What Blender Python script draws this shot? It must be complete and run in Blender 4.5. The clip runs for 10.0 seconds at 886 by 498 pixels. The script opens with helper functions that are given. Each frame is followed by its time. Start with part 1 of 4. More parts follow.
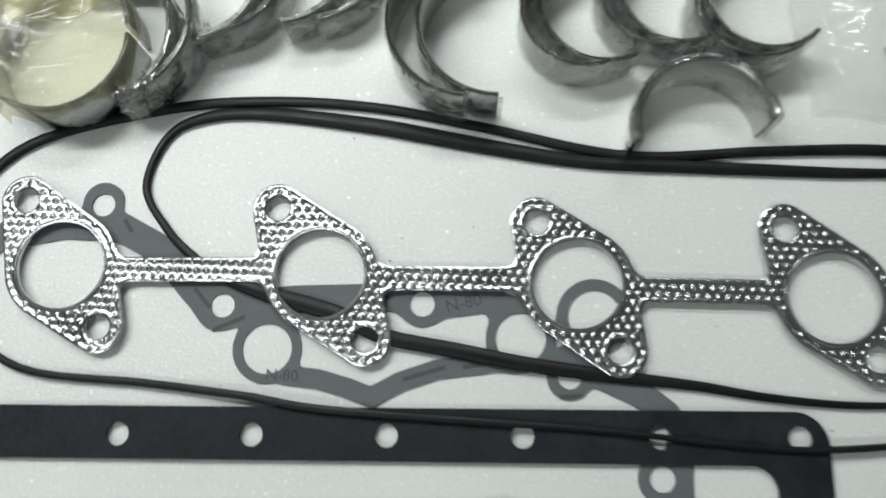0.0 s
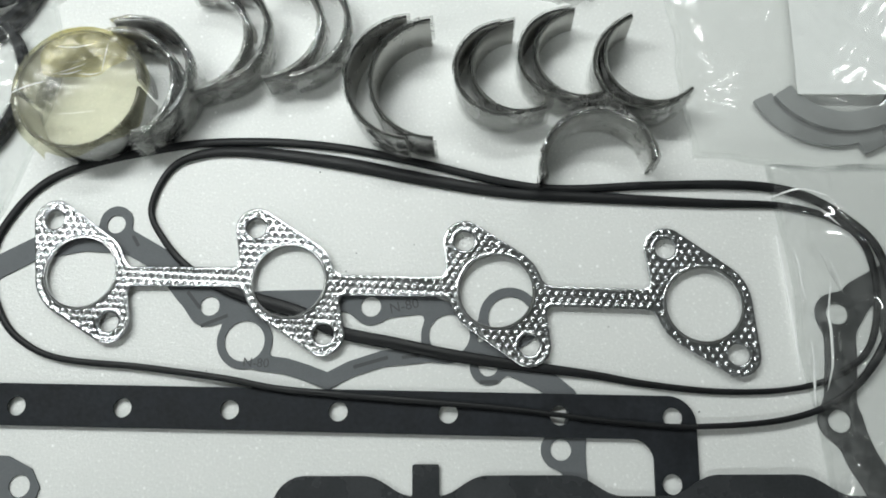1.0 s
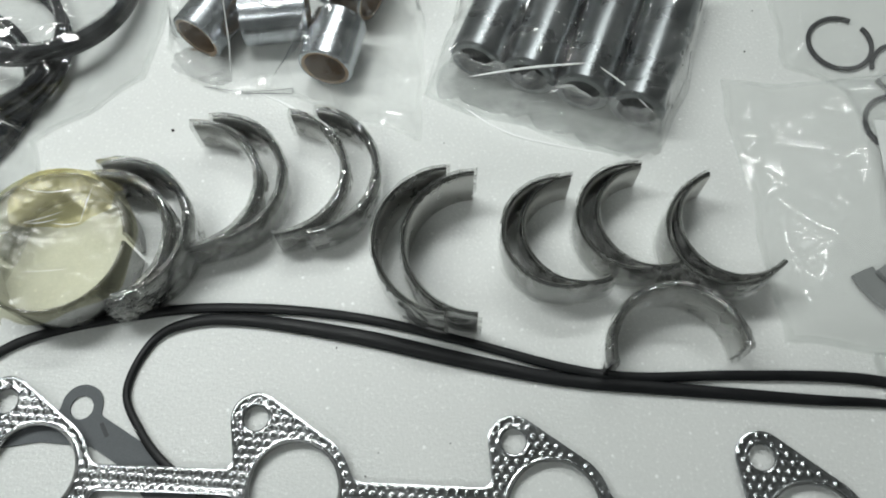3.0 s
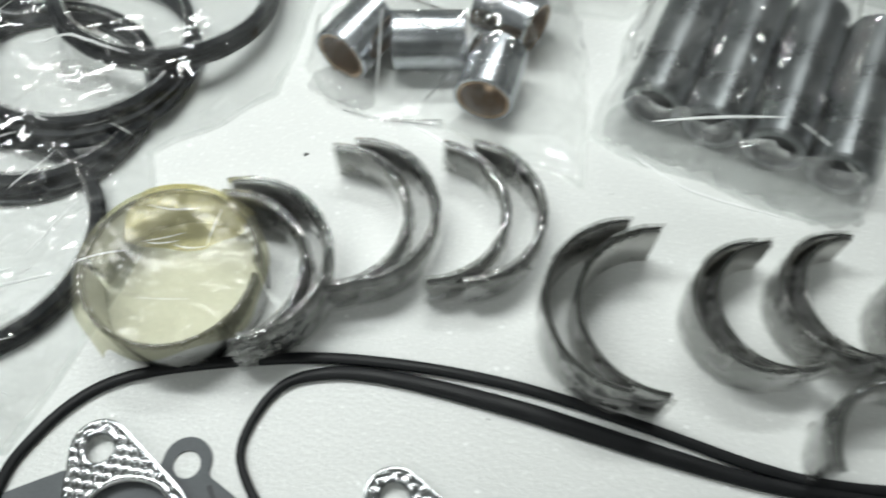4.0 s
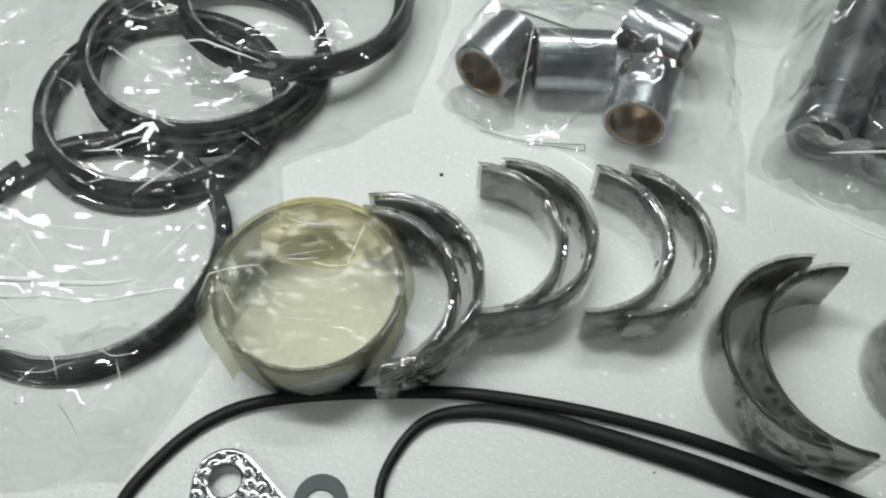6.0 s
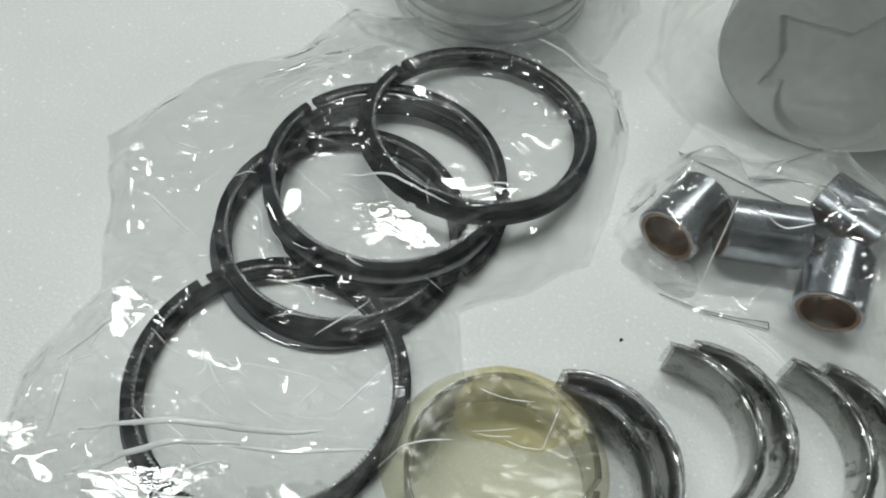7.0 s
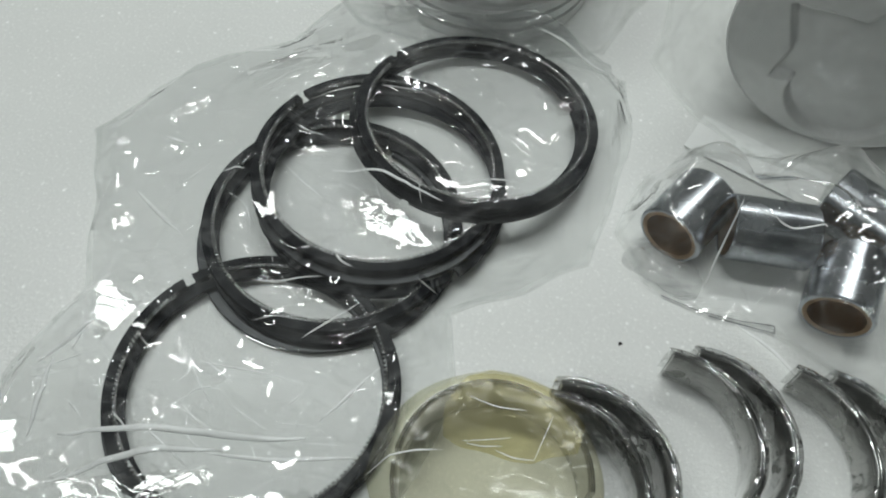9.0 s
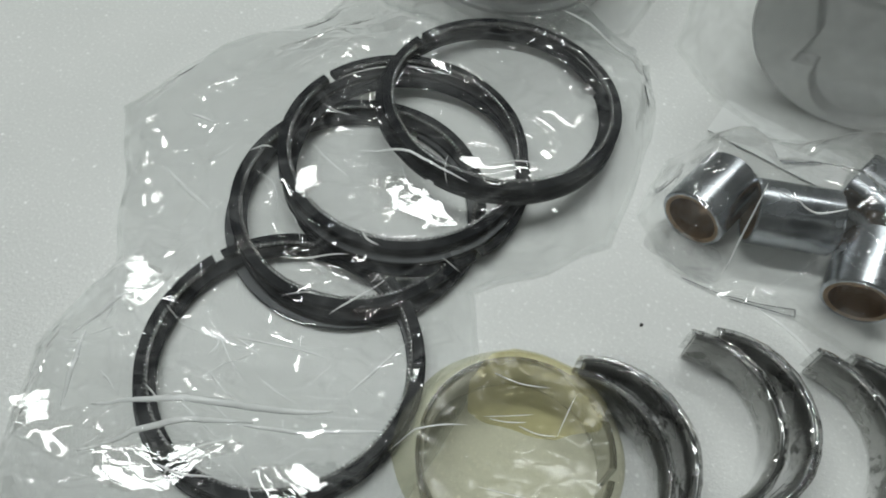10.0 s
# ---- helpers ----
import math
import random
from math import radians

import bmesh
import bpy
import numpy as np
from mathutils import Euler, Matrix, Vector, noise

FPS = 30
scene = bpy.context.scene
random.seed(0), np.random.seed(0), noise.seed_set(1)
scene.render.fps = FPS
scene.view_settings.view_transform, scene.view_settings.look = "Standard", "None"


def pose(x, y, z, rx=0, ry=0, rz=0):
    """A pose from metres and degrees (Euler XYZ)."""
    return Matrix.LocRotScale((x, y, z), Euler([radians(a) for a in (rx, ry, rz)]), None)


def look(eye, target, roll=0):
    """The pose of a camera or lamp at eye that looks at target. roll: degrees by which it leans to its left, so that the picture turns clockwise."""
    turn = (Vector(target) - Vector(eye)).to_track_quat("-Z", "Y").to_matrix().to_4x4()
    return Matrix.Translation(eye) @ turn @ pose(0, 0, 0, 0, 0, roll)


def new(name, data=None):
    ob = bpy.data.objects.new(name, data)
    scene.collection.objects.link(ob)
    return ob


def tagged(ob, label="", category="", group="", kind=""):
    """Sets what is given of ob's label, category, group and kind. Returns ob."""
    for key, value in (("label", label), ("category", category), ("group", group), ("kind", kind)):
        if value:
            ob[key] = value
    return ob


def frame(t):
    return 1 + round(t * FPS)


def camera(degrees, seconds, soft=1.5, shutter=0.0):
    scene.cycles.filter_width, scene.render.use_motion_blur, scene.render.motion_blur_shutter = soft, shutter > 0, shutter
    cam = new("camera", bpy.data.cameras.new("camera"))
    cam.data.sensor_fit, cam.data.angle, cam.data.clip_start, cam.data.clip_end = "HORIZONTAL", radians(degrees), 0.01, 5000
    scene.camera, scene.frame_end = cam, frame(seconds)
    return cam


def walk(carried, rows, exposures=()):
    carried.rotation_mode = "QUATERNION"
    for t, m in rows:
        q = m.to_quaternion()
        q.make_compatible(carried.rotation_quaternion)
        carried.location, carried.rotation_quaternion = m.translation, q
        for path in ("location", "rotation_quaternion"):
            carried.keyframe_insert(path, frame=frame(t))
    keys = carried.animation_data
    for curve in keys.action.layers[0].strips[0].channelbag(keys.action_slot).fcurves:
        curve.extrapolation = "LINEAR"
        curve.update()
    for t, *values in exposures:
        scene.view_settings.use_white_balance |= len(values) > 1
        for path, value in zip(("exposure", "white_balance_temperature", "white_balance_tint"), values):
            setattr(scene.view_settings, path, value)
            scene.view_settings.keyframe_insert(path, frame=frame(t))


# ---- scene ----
cam = camera(60.0, 10.0, 1.8, 0.5)
PATH = [
    (0, (0.0178, 0.081, 0.2825), (-0.0245, 0.511, -1.668), -8.1),
    (0.3, (0.032, 0.071, 0.312), (-0.008, 0.499, -1.641), -7.3),
    (0.5, (0.044, 0.068, 0.328), (-0.028, 0.484, -1.627), -12.5),
    (0.7, (0.048, 0.066, 0.339), (-0.016, 0.51, -1.61), -10.6),
    (1, (0.049, 0.058, 0.345), (-0.019, 0.566, -1.588), -9.5),
    (1.2, (0.047, 0.059, 0.343), (-0.02, 0.558, -1.592), -9.2),
    (1.5, (0.048, 0.074, 0.347), (-0.051, 0.597, -1.581), -12.3),
    (1.7, (0.046, 0.089, 0.347), (-0.044, 0.688, -1.553), -9.5),
    (2, (0.032, 0.091, 0.329), (-0.028, 0.81, -1.537), -4.9),
    (2.2, (0.029, 0.102, 0.322), (-0.033, 0.8, -1.551), -5.6),
    (3.3, (0.01764, 0.10895, 0.28654), (0.02313, 0.51119, -0.62898), -0.068),
    (3.5, (0.00814, 0.11388, 0.28158), (0.01813, 0.52155, -0.63149), 1.122),
    (4, (-0.03305, 0.11863, 0.25532), (-0.06141, 0.58303, -0.62985), 0.853),
    (4.5, (-0.0607, 0.12334, 0.23417), (-0.10668, 0.59025, -0.64893), 0.460),
    (5, (-0.0704, 0.12387, 0.2339), (-0.11727, 0.58351, -0.65296), 1.290),
    (5.2, (-0.06927, 0.12431, 0.23299), (-0.11037, 0.58052, -0.65593), 1.851),
    (6.3, (-0.08704, 0.11737, 0.23152), (-0.163, 0.64641, -0.61368), 0.123),
    (6.5, (-0.11226, 0.13656, 0.24791), (-0.19374, 0.6362, -0.61448), 2.626),
    (7, (-0.1413, 0.15451, 0.25344), (-0.24258, 0.68086, -0.59078), 3.468),
    (7.5, (-0.14515, 0.1615, 0.25215), (-0.2611, 0.67618, -0.59736), 2.081),
    (8, (-0.14139, 0.16481, 0.24992), (-0.25422, 0.67634, -0.6019), 2.184),
    (8.5, (-0.13633, 0.16911, 0.24947), (-0.24612, 0.68299, -0.60133), 2.173),
    (9, (-0.13647, 0.16628, 0.24848), (-0.24979, 0.67017, -0.60782), 2.163),
    (9.5, (-0.13943, 0.16409, 0.24931), (-0.25978, 0.65068, -0.616), 1.667),
    (10, (-0.14061, 0.16175, 0.25069), (-0.26222, 0.64527, -0.61615), 1.716),
]
walk(cam, [(t, look(eye, target, roll)) for t, eye, target, roll in PATH], [(0.0, 0.54), (1.2, 0.54), (1.7, 0.6), (2.0, 0.4), (2.2, 0.24), (3.3, 0.34), (3.5, 0.4), (4.0, 0.54), (4.5, 0.42), (5.0, 0.3), (6.5, 0.06), (7.0, -0.12), (7.5, -0.16), (8.5, -0.2), (10.0, -0.31)])

# ---- world, lamps ----
world = bpy.data.worlds.new("workshop_air")
scene.world = world
world.use_nodes = True
world.node_tree.nodes["Background"].inputs[0].default_value = (0.75, 0.8, 0.85, 1)
world.node_tree.nodes["Background"].inputs[1].default_value = 0.15

# unseen tubes, the first hung low, the rest added fill: x, y, z, width, depth, watts
LAMPS = [(-0.48, 0.52, 0.85, 0.80, 0.085, 5.2), (2.05, 0.86, 2.1, 1.25, 0.09, 0.8), (0.10, 1.75, 2.1, 1.25, 0.09, 17.0),
         (-0.95, -1.10, 2.1, 1.25, 0.09, 10.0), (1.25, -1.10, 2.1, 1.25, 0.09, 0.6)]
for lx, ly, lz, lw, ld, watts in LAMPS:
    lamp = bpy.data.lights.new("tube_light", "AREA")
    lamp.shape, lamp.size, lamp.size_y, lamp.energy, lamp.color = "RECTANGLE", lw, ld, watts, (0.945, 1.0, 0.98)
    lamp_ob = new("tube_light", lamp)
    lamp_ob.matrix_world = pose(lx, ly, lz - 0.012)


# ---- materials ----
def nodes_of(name):
    m = bpy.data.materials.new(name)
    m.use_nodes = True
    nt = m.node_tree
    return m, nt, nt.nodes["Principled BSDF"]


def link(nt, a, b):
    nt.links.new(a, b)


def noise_node(nt, scale, detail=4.0, rough=0.55):
    tc = nt.nodes.new("ShaderNodeTexCoord")
    n = nt.nodes.new("ShaderNodeTexNoise")
    n.inputs["Scale"].default_value, n.inputs["Detail"].default_value, n.inputs["Roughness"].default_value = scale, detail, rough
    link(nt, tc.outputs["Object"], n.inputs["Vector"])
    return n


def ramp_node(nt, fac, stops):
    r = nt.nodes.new("ShaderNodeValToRGB")
    els = r.color_ramp.elements
    while len(els) < len(stops):
        els.new(0.5)
    for e, (p, c) in zip(els, stops):
        e.position, e.color = p, (*c, 1)
    link(nt, fac, r.inputs[0])
    return r


def bump_node(nt, bsdf, fac, strength, dist):
    b = nt.nodes.new("ShaderNodeBump")
    b.inputs["Strength"].default_value, b.inputs["Distance"].default_value = strength, dist
    link(nt, fac, b.inputs["Height"])
    link(nt, b.outputs[0], bsdf.inputs["Normal"])
    return b


def surface(name, dark, light, rough, metal=0.0, coarse=30.0, fine=900.0, bump=0.2, bump_dist=0.0004, rough_var=0.1, spec=0.5):
    """A surface with stains at a coarse scale, grain at a fine one."""
    m, nt, p = nodes_of(name)
    a, b = noise_node(nt, coarse), noise_node(nt, fine, 3.0)
    mix = nt.nodes.new("ShaderNodeMath")
    mix.operation = "MULTIPLY_ADD"
    link(nt, a.outputs["Fac"], mix.inputs[0])
    mix.inputs[1].default_value = 0.6
    half = nt.nodes.new("ShaderNodeMath")
    half.operation = "MULTIPLY"
    half.inputs[1].default_value = 0.4
    link(nt, b.outputs["Fac"], half.inputs[0])
    link(nt, half.outputs[0], mix.inputs[2])
    r = ramp_node(nt, mix.outputs[0], [(0.3, dark), (0.7, light)])
    link(nt, r.outputs[0], p.inputs["Base Color"])
    mr = nt.nodes.new("ShaderNodeMapRange")
    mr.inputs[1].default_value, mr.inputs[2].default_value = 0.3, 0.7
    mr.inputs[3].default_value, mr.inputs[4].default_value = max(0.02, rough - rough_var), rough + rough_var
    link(nt, a.outputs["Fac"], mr.inputs[0])
    link(nt, mr.outputs[0], p.inputs["Roughness"])
    p.inputs["Metallic"].default_value = metal
    p.inputs["Specular IOR Level"].default_value = spec
    if bump:
        bump_node(nt, p, b.outputs["Fac"], bump, bump_dist)
    return m


def math_node(nt, op, a, b=None, c=None, clamp=False):
    n = nt.nodes.new("ShaderNodeMath")
    n.operation, n.use_clamp = op, clamp
    for k, v in enumerate((a, b, c)):
        if v is None:
            continue
        if isinstance(v, (int, float)):
            n.inputs[k].default_value = v
        else:
            link(nt, v, n.inputs[k])
    return n.outputs[0]


def vector_node(nt, op, a, b=None, scale=None):
    n = nt.nodes.new("ShaderNodeVectorMath")
    n.operation = op
    for k, v in enumerate((a, b)):
        if v is None:
            continue
        if isinstance(v, tuple):
            n.inputs[k].default_value = v
        else:
            link(nt, v, n.inputs[k])
    if scale is not None:
        if isinstance(scale, (int, float)):
            n.inputs["Scale"].default_value = scale
        else:
            link(nt, scale, n.inputs["Scale"])
    return n.outputs[0]


def voronoi_node(nt, vec, scale, feature="F1"):
    n = nt.nodes.new("ShaderNodeTexVoronoi")
    n.feature = feature
    n.inputs["Scale"].default_value = scale
    link(nt, vec, n.inputs["Vector"])
    return n


def film_material(name, tint, gloss, milk, rough=0.04, facet=0.3, size=0.024, crease=0.5, patchy=0.0):
    """Clear plastic film: see-through, slightly milky, crushed into flat facets that meet in bright creases."""
    m = bpy.data.materials.new(name)
    m.use_nodes = True
    nt = m.node_tree
    nt.nodes.remove(nt.nodes["Principled BSDF"])
    out = nt.nodes["Material Output"]
    clear, shine, cloud = (nt.nodes.new("ShaderNodeBsdf" + k) for k in ("Transparent", "Glossy", "Diffuse"))
    clear.inputs[0].default_value = (*tint, 1)
    shine.inputs["Color"].default_value = (1, 1, 1, 1)
    shine.inputs["Roughness"].default_value = rough
    cloud.inputs["Color"].default_value = (0.78 * tint[0], 0.78 * tint[1], 0.78 * tint[2], 1)
    # place on the film, bent a little so that no crease is quite straight, and drawn out one way
    tc = nt.nodes.new("ShaderNodeTexCoord")
    info = nt.nodes.new("ShaderNodeObjectInfo")
    spot = vector_node(nt, "ADD", tc.outputs["Object"], vector_node(nt, "SCALE", (1.0, 0.7, 0.3), scale=info.outputs["Random"]))
    bend = nt.nodes.new("ShaderNodeTexNoise")
    bend.inputs["Scale"].default_value, bend.inputs["Detail"].default_value = 0.7 / size, 2.0
    link(nt, spot, bend.inputs["Vector"])
    spot = vector_node(nt, "ADD", spot, vector_node(nt, "SCALE", vector_node(nt, "SUBTRACT", bend.outputs["Color"], (0.5, 0.5, 0.5)), scale=size * 0.9))
    turn = nt.nodes.new("ShaderNodeMapping")
    turn.inputs["Rotation"].default_value = (0, 0, 0.55)
    turn.inputs["Scale"].default_value = (0.55, 1.25, 1.0)
    link(nt, spot, turn.inputs["Vector"])
    large = voronoi_node(nt, turn.outputs[0], 1 / size)
    turn2 = nt.nodes.new("ShaderNodeMapping")
    turn2.inputs["Rotation"].default_value = (0, 0, -0.9)
    turn2.inputs["Scale"].default_value = (0.6, 1.4, 1.0)
    link(nt, spot, turn2.inputs["Vector"])
    small = voronoi_node(nt, turn2.outputs[0], 2.7 / size)
    edge1 = voronoi_node(nt, turn.outputs[0], 1 / size, "DISTANCE_TO_EDGE").outputs["Distance"]
    edge2 = voronoi_node(nt, turn2.outputs[0], 2.7 / size, "DISTANCE_TO_EDGE").outputs["Distance"]
    where = noise_node(nt, 0.55 / size, 3.0, 0.6).outputs["Fac"]
    rumpled = math_node(nt, "MULTIPLY_ADD", where, 5.0, -1.9, True)
    half = (0.5, 0.5, 0.5)
    tilt1 = vector_node(nt, "SCALE", vector_node(nt, "SUBTRACT", large.outputs["Color"], half), scale=facet)
    tilt2 = vector_node(nt, "SCALE", vector_node(nt, "SUBTRACT", small.outputs["Color"], half), scale=math_node(nt, "MULTIPLY", rumpled, facet * 1.5))
    geo = nt.nodes.new("ShaderNodeNewGeometry")
    normal = vector_node(nt, "NORMALIZE", vector_node(nt, "ADD", geo.outputs["Normal"], vector_node(nt, "ADD", tilt1, tilt2)))
    ridge1 = math_node(nt, "SUBTRACT", 1.0, math_node(nt, "MULTIPLY", edge1, 22.0, None, True))
    ridge2 = math_node(nt, "MULTIPLY", math_node(nt, "SUBTRACT", 1.0, math_node(nt, "MULTIPLY", edge2, 12.0, None, True)), rumpled)
    broken = math_node(nt, "MULTIPLY_ADD", noise_node(nt, 1.6 / size, 2.0, 0.6).outputs["Fac"], 6.0, -2.9, True)
    ridge = math_node(nt, "MAXIMUM", math_node(nt, "MULTIPLY", ridge1, broken), math_node(nt, "MULTIPLY", ridge2, 0.7))
    b = nt.nodes.new("ShaderNodeBump")
    b.inputs["Strength"].default_value, b.inputs["Distance"].default_value = crease, size * 0.02
    link(nt, ridge, b.inputs["Height"])
    link(nt, normal, b.inputs["Normal"])
    link(nt, b.outputs[0], shine.inputs["Normal"])
    # gloss grows where the film is seen edge on
    facing = nt.nodes.new("ShaderNodeLayerWeight")
    facing.inputs["Blend"].default_value = 0.5
    fres = math_node(nt, "MULTIPLY_ADD", math_node(nt, "POWER", facing.outputs["Facing"], 5.0), 0.95, 0.045)
    up = math_node(nt, "MULTIPLY", fres, gloss, None, True)
    mix1, mix2 = nt.nodes.new("ShaderNodeMixShader"), nt.nodes.new("ShaderNodeMixShader")
    haze = noise_node(nt, 55.0, 3.0, 0.6)
    hr = nt.nodes.new("ShaderNodeMapRange")
    hr.inputs[1].default_value, hr.inputs[2].default_value = 0.42, 0.68
    hr.inputs[3].default_value, hr.inputs[4].default_value = (milk * 0.4, milk * 2.8) if milk < 0.08 else (milk * 0.8, milk * 1.4)
    link(nt, haze.outputs["Fac"], hr.inputs[0])
    cloudy = math_node(nt, "MULTIPLY_ADD", ridge, 0.10 * crease, hr.outputs[0], True)
    if patchy:
        stuck = math_node(nt, "MULTIPLY_ADD", edge2, -4.0, 1.15, True)
        cloudy = math_node(nt, "MULTIPLY_ADD", stuck, patchy, cloudy, True)
    link(nt, cloudy, mix1.inputs[0])
    link(nt, clear.outputs[0], mix1.inputs[1])
    link(nt, cloud.outputs[0], mix1.inputs[2])
    link(nt, up, mix2.inputs[0])
    link(nt, mix1.outputs[0], mix2.inputs[1])
    link(nt, shine.outputs[0], mix2.inputs[2])
    link(nt, mix2.outputs[0], out.inputs[0])
    return m


foam_mat, nt, p = nodes_of("white_foam")
a, b = noise_node(nt, 9.0, 3.0), noise_node(nt, 700.0, 3.0, 0.7)
c = noise_node(nt, 60.0, 3.0)
r = ramp_node(nt, a.outputs["Fac"], [(0.3, (0.73, 0.74, 0.725)), (0.7, (0.80, 0.805, 0.79))])
# fine grain; its lightest specks paint sparkle into the base colour
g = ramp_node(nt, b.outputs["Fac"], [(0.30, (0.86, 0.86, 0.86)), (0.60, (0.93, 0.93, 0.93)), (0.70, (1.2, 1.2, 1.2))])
mul = nt.nodes.new("ShaderNodeMix")
mul.data_type, mul.blend_type = "RGBA", "MULTIPLY"
mul.inputs[0].default_value = 0.8
link(nt, r.outputs[0], mul.inputs[6])
link(nt, g.outputs[0], mul.inputs[7])
# scattered sparkle painted as near-white dots over the base colour
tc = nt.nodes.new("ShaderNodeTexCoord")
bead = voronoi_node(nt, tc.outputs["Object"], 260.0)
painted_glint = math_node(nt, "MULTIPLY", math_node(nt, "MULTIPLY_ADD", bead.outputs["Distance"], -7.0, 1.6, True), math_node(nt, "MULTIPLY_ADD", bead.outputs["Color"], 8.0, -5.7, True))
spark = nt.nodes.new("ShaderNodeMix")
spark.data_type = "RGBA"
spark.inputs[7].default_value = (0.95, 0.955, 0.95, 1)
link(nt, painted_glint, spark.inputs[0])
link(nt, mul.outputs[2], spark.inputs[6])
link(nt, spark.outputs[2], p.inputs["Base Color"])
p.inputs["Roughness"].default_value = 0.3
p.inputs["Specular IOR Level"].default_value = 0.5
bump_node(nt, p, b.outputs["Fac"], 0.45, 0.0007)

foil_mat = surface("embossed_steel_foil", (0.33, 0.34, 0.35), (0.47, 0.48, 0.49), 0.22, 1.0, 60, 1400, 0.1, 0.0002, 0.05)
lip_mat = surface("rolled_steel_lip", (0.55, 0.56, 0.57), (0.7, 0.7, 0.7), 0.16, 1.0, 80, 1500, 0.08, 0.0002, 0.05)
paper_mat = surface("grey_gasket_paper", (0.10, 0.108, 0.115), (0.145, 0.152, 0.16), 0.7, 0.0, 45, 1600, 0.3, 0.0003, 0.08, 0.3)
dark_paper_mat = surface("dark_gasket_paper", (0.035, 0.037, 0.038), (0.065, 0.067, 0.068), 0.6, 0.0, 60, 1200, 0.3, 0.0003, 0.08, 0.3)
pan_mat = surface("black_fibre_gasket", (0.005, 0.006, 0.008), (0.020, 0.023, 0.028), 0.6, 0.0, 75, 420, 0.4, 0.0004, 0.1, 0.22)
rubber_mat = surface("black_rubber", (0.003, 0.0035, 0.004), (0.008, 0.0085, 0.010), 0.45, 0.0, 60, 1200, 0.15, 0.0002, 0.1, 0.25)
steel_gasket_mat = surface("coated_steel_sheet", (0.035, 0.038, 0.041), (0.06, 0.063, 0.068), 0.28, 0.3, 40, 900, 0.1, 0.0002)
shell_mat = surface("bearing_steel", (0.25, 0.255, 0.25), (0.40, 0.40, 0.39), 0.22, 1.0, 90, 700, 0.12, 0.0003, 0.1)
lining_mat = surface("bearing_lining", (0.40, 0.40, 0.385), (0.54, 0.54, 0.52), 0.3, 1.0, 70, 900, 0.1, 0.0003, 0.08)
ring_mat = surface("black_phosphated_iron", (0.004, 0.005, 0.007), (0.011, 0.012, 0.015), 0.55, 0.0, 90, 900, 0.15, 0.0002, 0.08, 0.09)
rail_mat = surface("grey_ring_rail", (0.014, 0.015, 0.017), (0.035, 0.037, 0.04), 0.36, 0.5, 90, 900, 0.1, 0.0002, 0.08)
spring_mat = surface("bright_spring_wire", (0.6, 0.6, 0.6), (0.8, 0.8, 0.8), 0.2, 1.0, 90, 900, 0.0)
pin_mat = surface("ground_steel", (0.21, 0.22, 0.23), (0.31, 0.32, 0.33), 0.3, 1.0, 60, 1000, 0.08, 0.0002, 0.05)
bush_mat = surface("bushing_steel", (0.40, 0.42, 0.45), (0.55, 0.57, 0.6), 0.24, 1.0, 60, 1000, 0.1, 0.0002, 0.06)
bronze_mat = surface("dull_bronze", (0.26, 0.17, 0.10), (0.36, 0.24, 0.14), 0.45, 0.6, 80, 800, 0.15, 0.0002, 0.08)
# near-black colour that stands in for shade inside the pin bores
bore_shade_mat = surface("painted_bore_shade", (0.03, 0.03, 0.032), (0.06, 0.06, 0.062), 0.5, 0.5, 60, 900, 0.1, 0.0002)
piston_mat = surface("cast_aluminium", (0.74, 0.745, 0.735), (0.82, 0.825, 0.815), 0.5, 0.15, 35, 900, 0.2, 0.0003, 0.08)
washer_mat = surface("washer_steel", (0.26, 0.27, 0.27), (0.36, 0.37, 0.37), 0.4, 0.7, 50, 900, 0.12, 0.0002, 0.08)
print_mat = surface("faded_ink", (0.05, 0.053, 0.056), (0.07, 0.073, 0.076), 0.7, 0.0, 200, 1800, 0.0)
label_mat = surface("white_label_paper", (0.78, 0.79, 0.78), (0.84, 0.85, 0.84), 0.6, 0.0, 30, 900, 0.1, 0.0002)
speck_mat = surface("dark_grit", (0.02, 0.02, 0.02), (0.06, 0.05, 0.05), 0.7, 0.0, 200, 900, 0.0)
wall_mat = surface("painted_wall", (0.55, 0.56, 0.55), (0.63, 0.64, 0.62), 0.8, 0.0, 3, 60, 0.15, 0.002)
ceiling_mat = surface("ceiling_paint", (0.55, 0.56, 0.55), (0.62, 0.63, 0.62), 0.85, 0.0, 3, 60, 0.15, 0.002)
floor_mat = surface("grey_concrete", (0.2, 0.2, 0.195), (0.3, 0.3, 0.29), 0.6, 0.0, 4, 80, 0.3, 0.002)
wood_mat = surface("table_laminate", (0.42, 0.41, 0.39), (0.5, 0.49, 0.47), 0.45, 0.0, 12, 300, 0.1, 0.0005)
frame_mat = surface("painted_lamp_steel", (0.6, 0.6, 0.6), (0.7, 0.7, 0.7), 0.4, 0.0, 20, 300, 0.0)
film_mat = film_material("clear_bag_film", (0.85, 0.86, 0.855), 1.35, 0.03, 0.03, 0.66, 0.034, 1.0)
flat_mat = film_material("taut_film", (0.93, 0.935, 0.93), 2.6, 0.02, 0.03, 0.05, 0.012, 0.15)
clear_mat = film_material("thin_clear_film", (0.94, 0.945, 0.94), 1.7, 0.03, 0.035, 0.50, 0.022, 0.9)
calm_mat = film_material("smooth_bag_film", (0.91, 0.918, 0.912), 0.55, 0.11, 0.08, 0.07, 0.04, 0.4)
soft_mat = film_material("dull_bag_film", (0.96, 0.965, 0.962), 1.2, 0.07, 0.05, 0.45, 0.022, 0.7)
